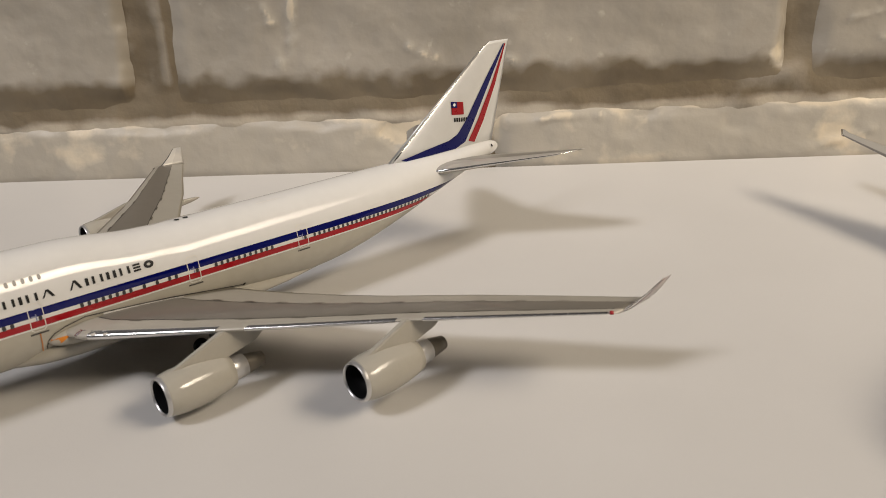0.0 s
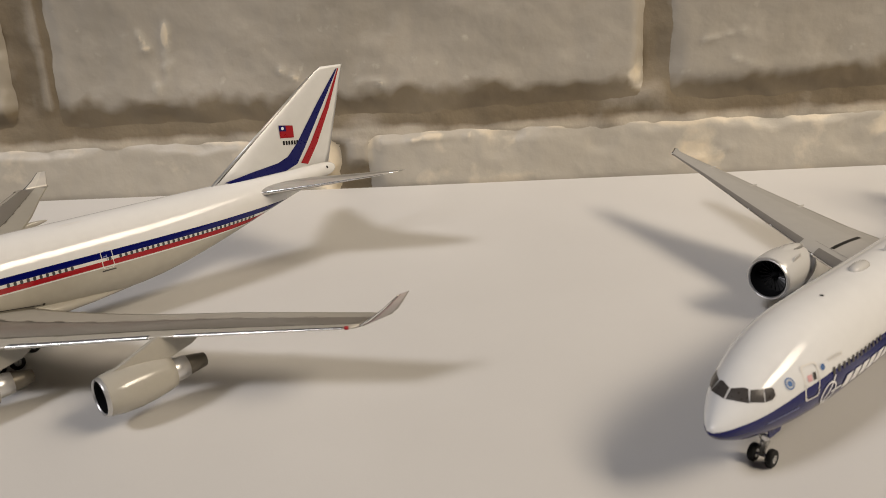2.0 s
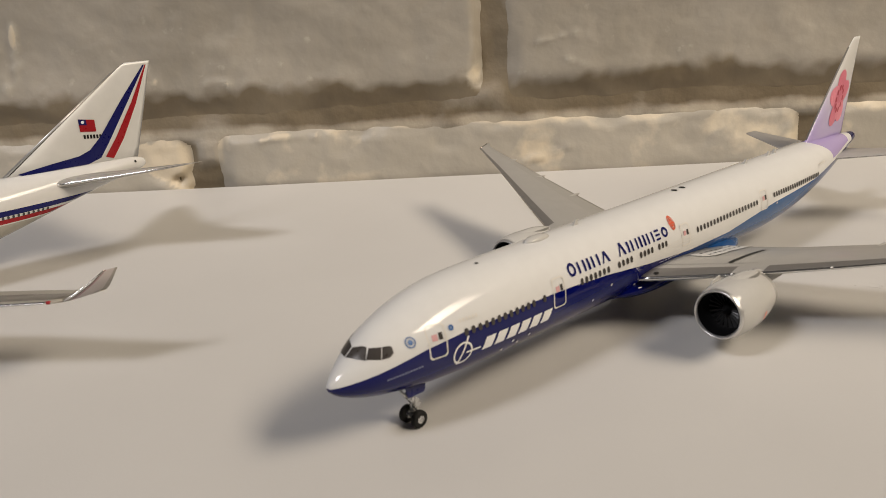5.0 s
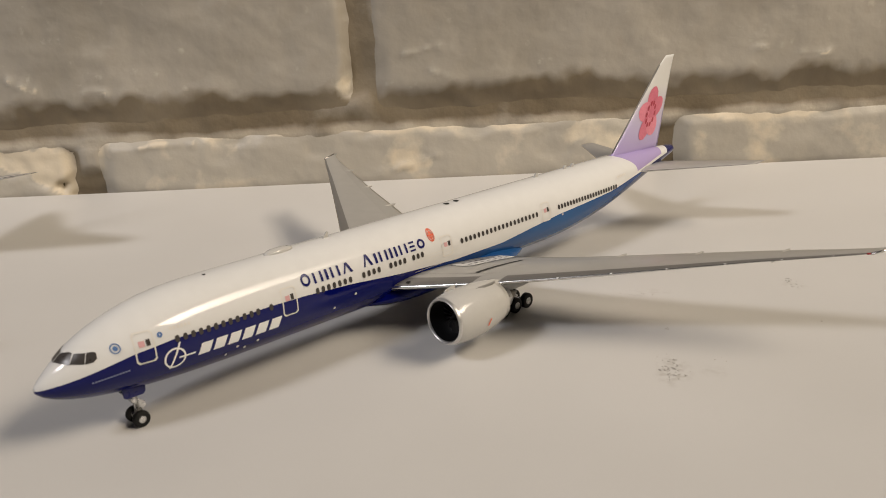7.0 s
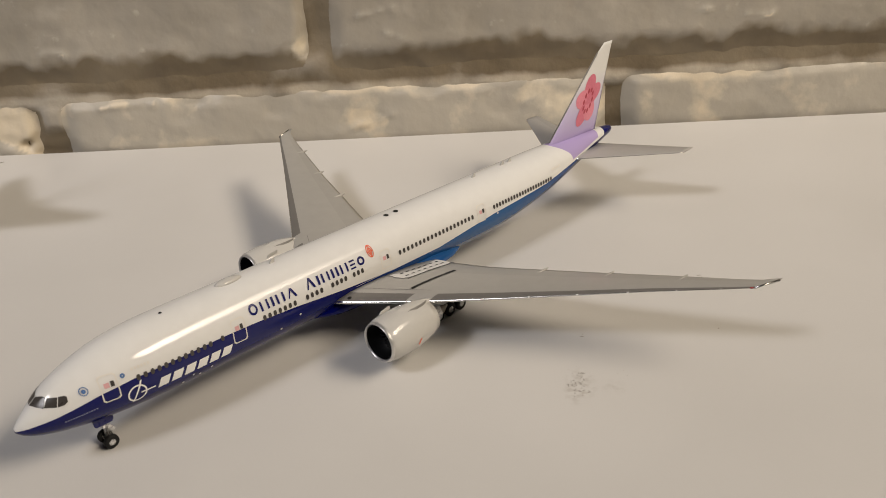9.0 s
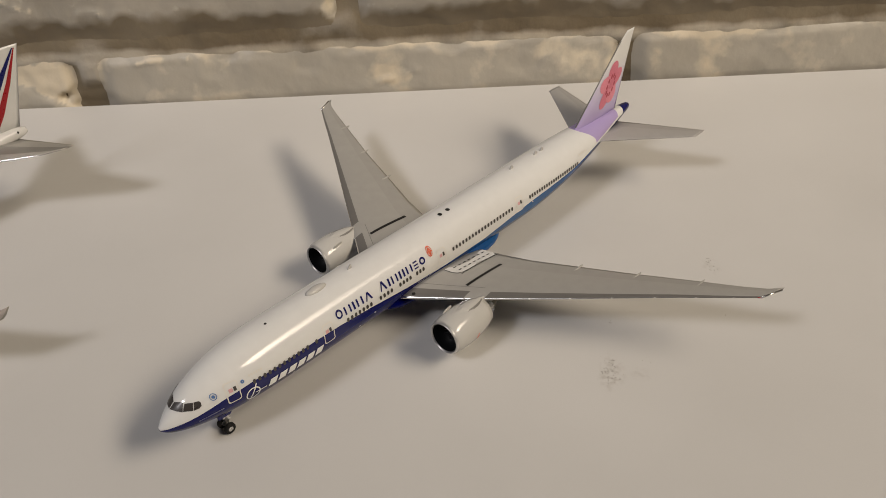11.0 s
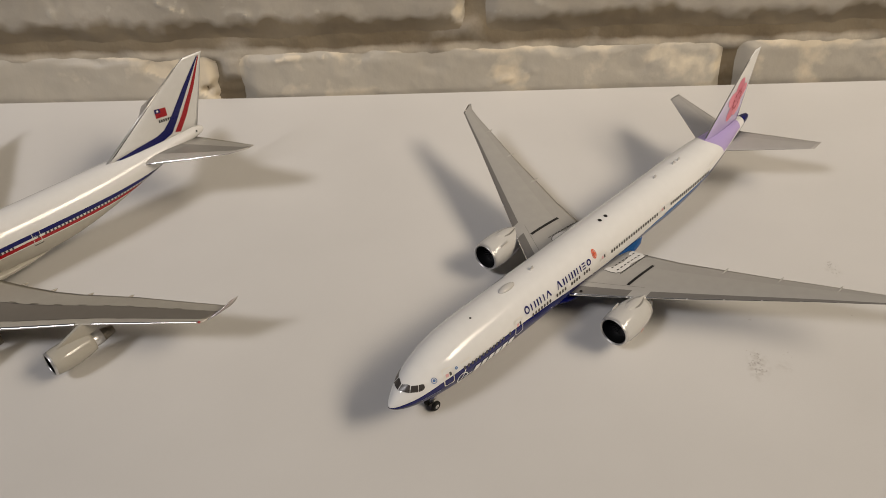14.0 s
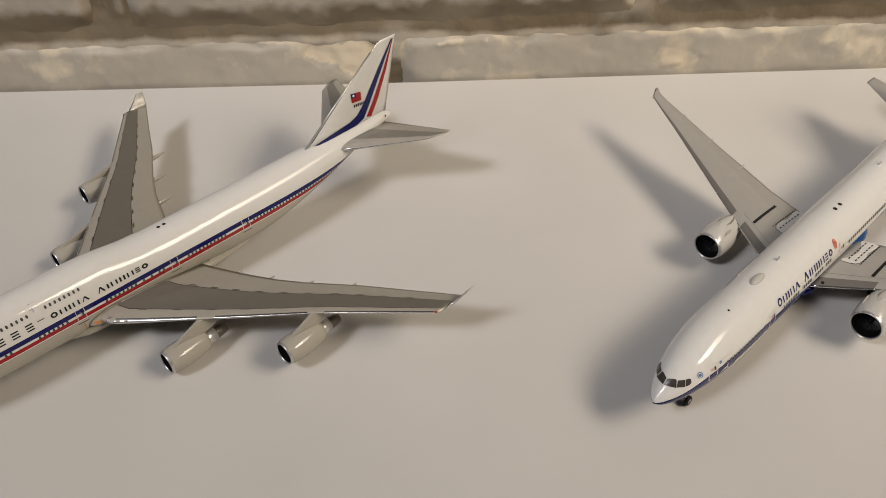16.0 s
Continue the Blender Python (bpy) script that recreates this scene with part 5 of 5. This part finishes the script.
    fin_ob = tagged(fin.mesh("fin", m_fin_jumbo, ac, [9.2, 11, 13, 15, 17, 19.4, 19.7, 20.0]), "white fin with blue and red stripes")

    def band(points_a, points_b, material, name, label):
        """A band between two lines of (station, height)."""
        verts, n = [], len(points_a)
        for k in range(4 * (n - 1) + 1):
            i = min(k // 4, n - 2)
            t = k / 4 - i
            a, b = [Vector(q[i]).lerp(Vector(q[i + 1]), t) for q in (points_a, points_b)]
            verts += [fin.over(*a.lerp(b, c / 3), 0.05) for c in range(4)]
        faces = [(4 * k + c, 4 * k + c + 1, 4 * k + c + 5, 4 * k + c + 4) for k in range(4 * (n - 1)) for c in range(3)]
        add_patch(name, (verts, faces), material, fin_ob, label)

    blue_a = [(55.0, 10.08), (58.2, 10.55), (61.4, 10.90), (62.7, 11.35), (64.1, 12.6), (67.2, 16.3), (70.2, 19.6)]
    blue_b = [(55.6, 9.90), (59.2, 9.92), (62.3, 9.90), (63.8, 10.35), (65.0, 11.9), (67.9, 16.0), (70.4, 19.6)]
    band(blue_a, blue_b, m_navy, "fin_stripe", "navy blue stripe on the fin")
    band([(64.3, 10.35), (65.8, 12.2), (68.25, 15.8), (70.45, 19.6)], [(65.2, 10.05), (66.7, 12.0), (68.75, 15.55), (70.6, 19.6)], m_red, "fin_stripe", "red stripe on the fin")
    tube("leading_edge", fin.at(9.7, 0.0), fin.at(19.0, 0.0), 0.15, m_lip, fin_ob, 14, 0.11)
    band([(62.05, 14.72), (63.75, 14.46)], [(62.05, 13.4), (63.75, 13.2)], m_red, "flag", "small red flag with a blue corner")
    blue_corner = [fin.over(s, h, 0.07) for s, h in ((62.05, 14.72), (62.85, 14.6), (62.85, 14.0), (62.05, 14.1))]
    add_patch("flag_corner", (blue_corner, [(0, 1, 2, 3)]), m_navy, fin_ob)
    sun = [fin.over(62.45 + 0.17 * math.cos(k * 0.785), 14.35 + 0.17 * math.sin(k * 0.785), 0.085) for k in range(8)]
    add_patch("flag_sun", (sun, [tuple(range(8))]), m_decal_white, fin_ob)
    marks = [([fin.over(62.3 + 0.34 * k + d, 12.62 - 0.04 * k + e, 0.04) for d, e in ((0, 0), (0.22, 0), (0.22, 0.42), (0, 0.42))], [(0, 1, 2, 3)]) for k in range(6)]
    add_patch("registration", joined(marks), m_black, fin_ob, "black registration as plain bars")

    # wheels: nose pair, four bogies
    tube("gear_leg", (7.6, 0, 0.6), (7.6, 0, 3.0), 0.2, m_steel, ac)
    for dy in (-0.5, 0.5):
        wheel(ac, (7.6, dy, 0.62), 0.62, 0.42)
    for gx, gy in ((31.2, 4.5), (31.2, -4.5), (34.8, 1.9), (34.8, -1.9)):
        tube("gear_leg", (gx, gy, 0.6), (gx, gy, 3.6), 0.24, m_steel, ac)
        tube("bogie_beam", (gx - 0.75, gy, 0.62), (gx + 0.75, gy, 0.62), 0.16, m_steel, ac)
        for dx in (-0.75, 0.75):
            for dy in (-0.56, 0.56):
                wheel(ac, (gx + dx, gy + dy, 0.62), 0.62, 0.44)
    return ac


jumbo()

# ---- small marks on the tabletop ----


def scuff(x, y, spread_x, spread_y, count, size, seed, material, label):
    """A few thin uneven flakes of dirt lying together."""
    rnd = random.Random(seed)
    verts, faces = [], []
    for _ in range(count):
        cx, cy = rnd.gauss(0, spread_x), rnd.gauss(0, spread_y)
        r, turn = size * rnd.uniform(0.35, 1.1), rnd.uniform(0, 3)
        n = 7
        base = len(verts)
        ring = [(r * rnd.uniform(0.5, 1.2) * math.cos(2 * math.pi * k / n), 0.35 * r * rnd.uniform(0.5, 1.2) * math.sin(2 * math.pi * k / n)) for k in range(n)]
        for z in (0.0, 0.00005):
            for a, b in ring:
                verts.append((cx + a * math.cos(turn) - b * math.sin(turn), cy + a * math.sin(turn) + b * math.cos(turn), z))
        faces += [tuple(base + n + k for k in range(n))]
        faces += [(base + k, base + (k + 1) % n, base + n + (k + 1) % n, base + n + k) for k in range(n)]
    ob = part("dirt_mark", verts, faces, material, None, False)
    ob.location = (x, y, 0.00001)
    return tagged(ob, label, "dirt", kind="stuff")


scuff(0.1699, 0.1128, 0.0006, 0.0024, 20, 0.00040, 1, m_smudge, "grey scuff of dried dirt on the tabletop")
scuff(0.1686, 0.1120, 0.0005, 0.0016, 16, 0.00042, 9, m_smudge, "grey scuff of dried dirt on the tabletop")
scuff(0.1696, 0.1130, 0.0012, 0.0028, 8, 0.00015, 2, m_grime, "dark flecks in a scuff on the tabletop")
scuff(0.1729, 0.1304, 0.0003, 0.0005, 4, 0.00024, 3, m_grime, "two dark specks on the tabletop")
scuff(0.2027, 0.1315, 0.00004, 0.00004, 2, 0.00040, 4, m_grime, "one dark speck on the tabletop")
scuff(0.2050, 0.1530, 0.0006, 0.0016, 14, 0.00036, 5, m_smudge, "faint grey scuff on the tabletop")
scuff(0.1700, 0.1500, 0.0020, 0.0006, 10, 0.00028, 6, m_smudge, "faint grey specks on the tabletop")
scuff(0.1790, 0.1150, 0.0006, 0.0006, 3, 0.00022, 8, m_grime, "tiny dark specks on the tabletop")
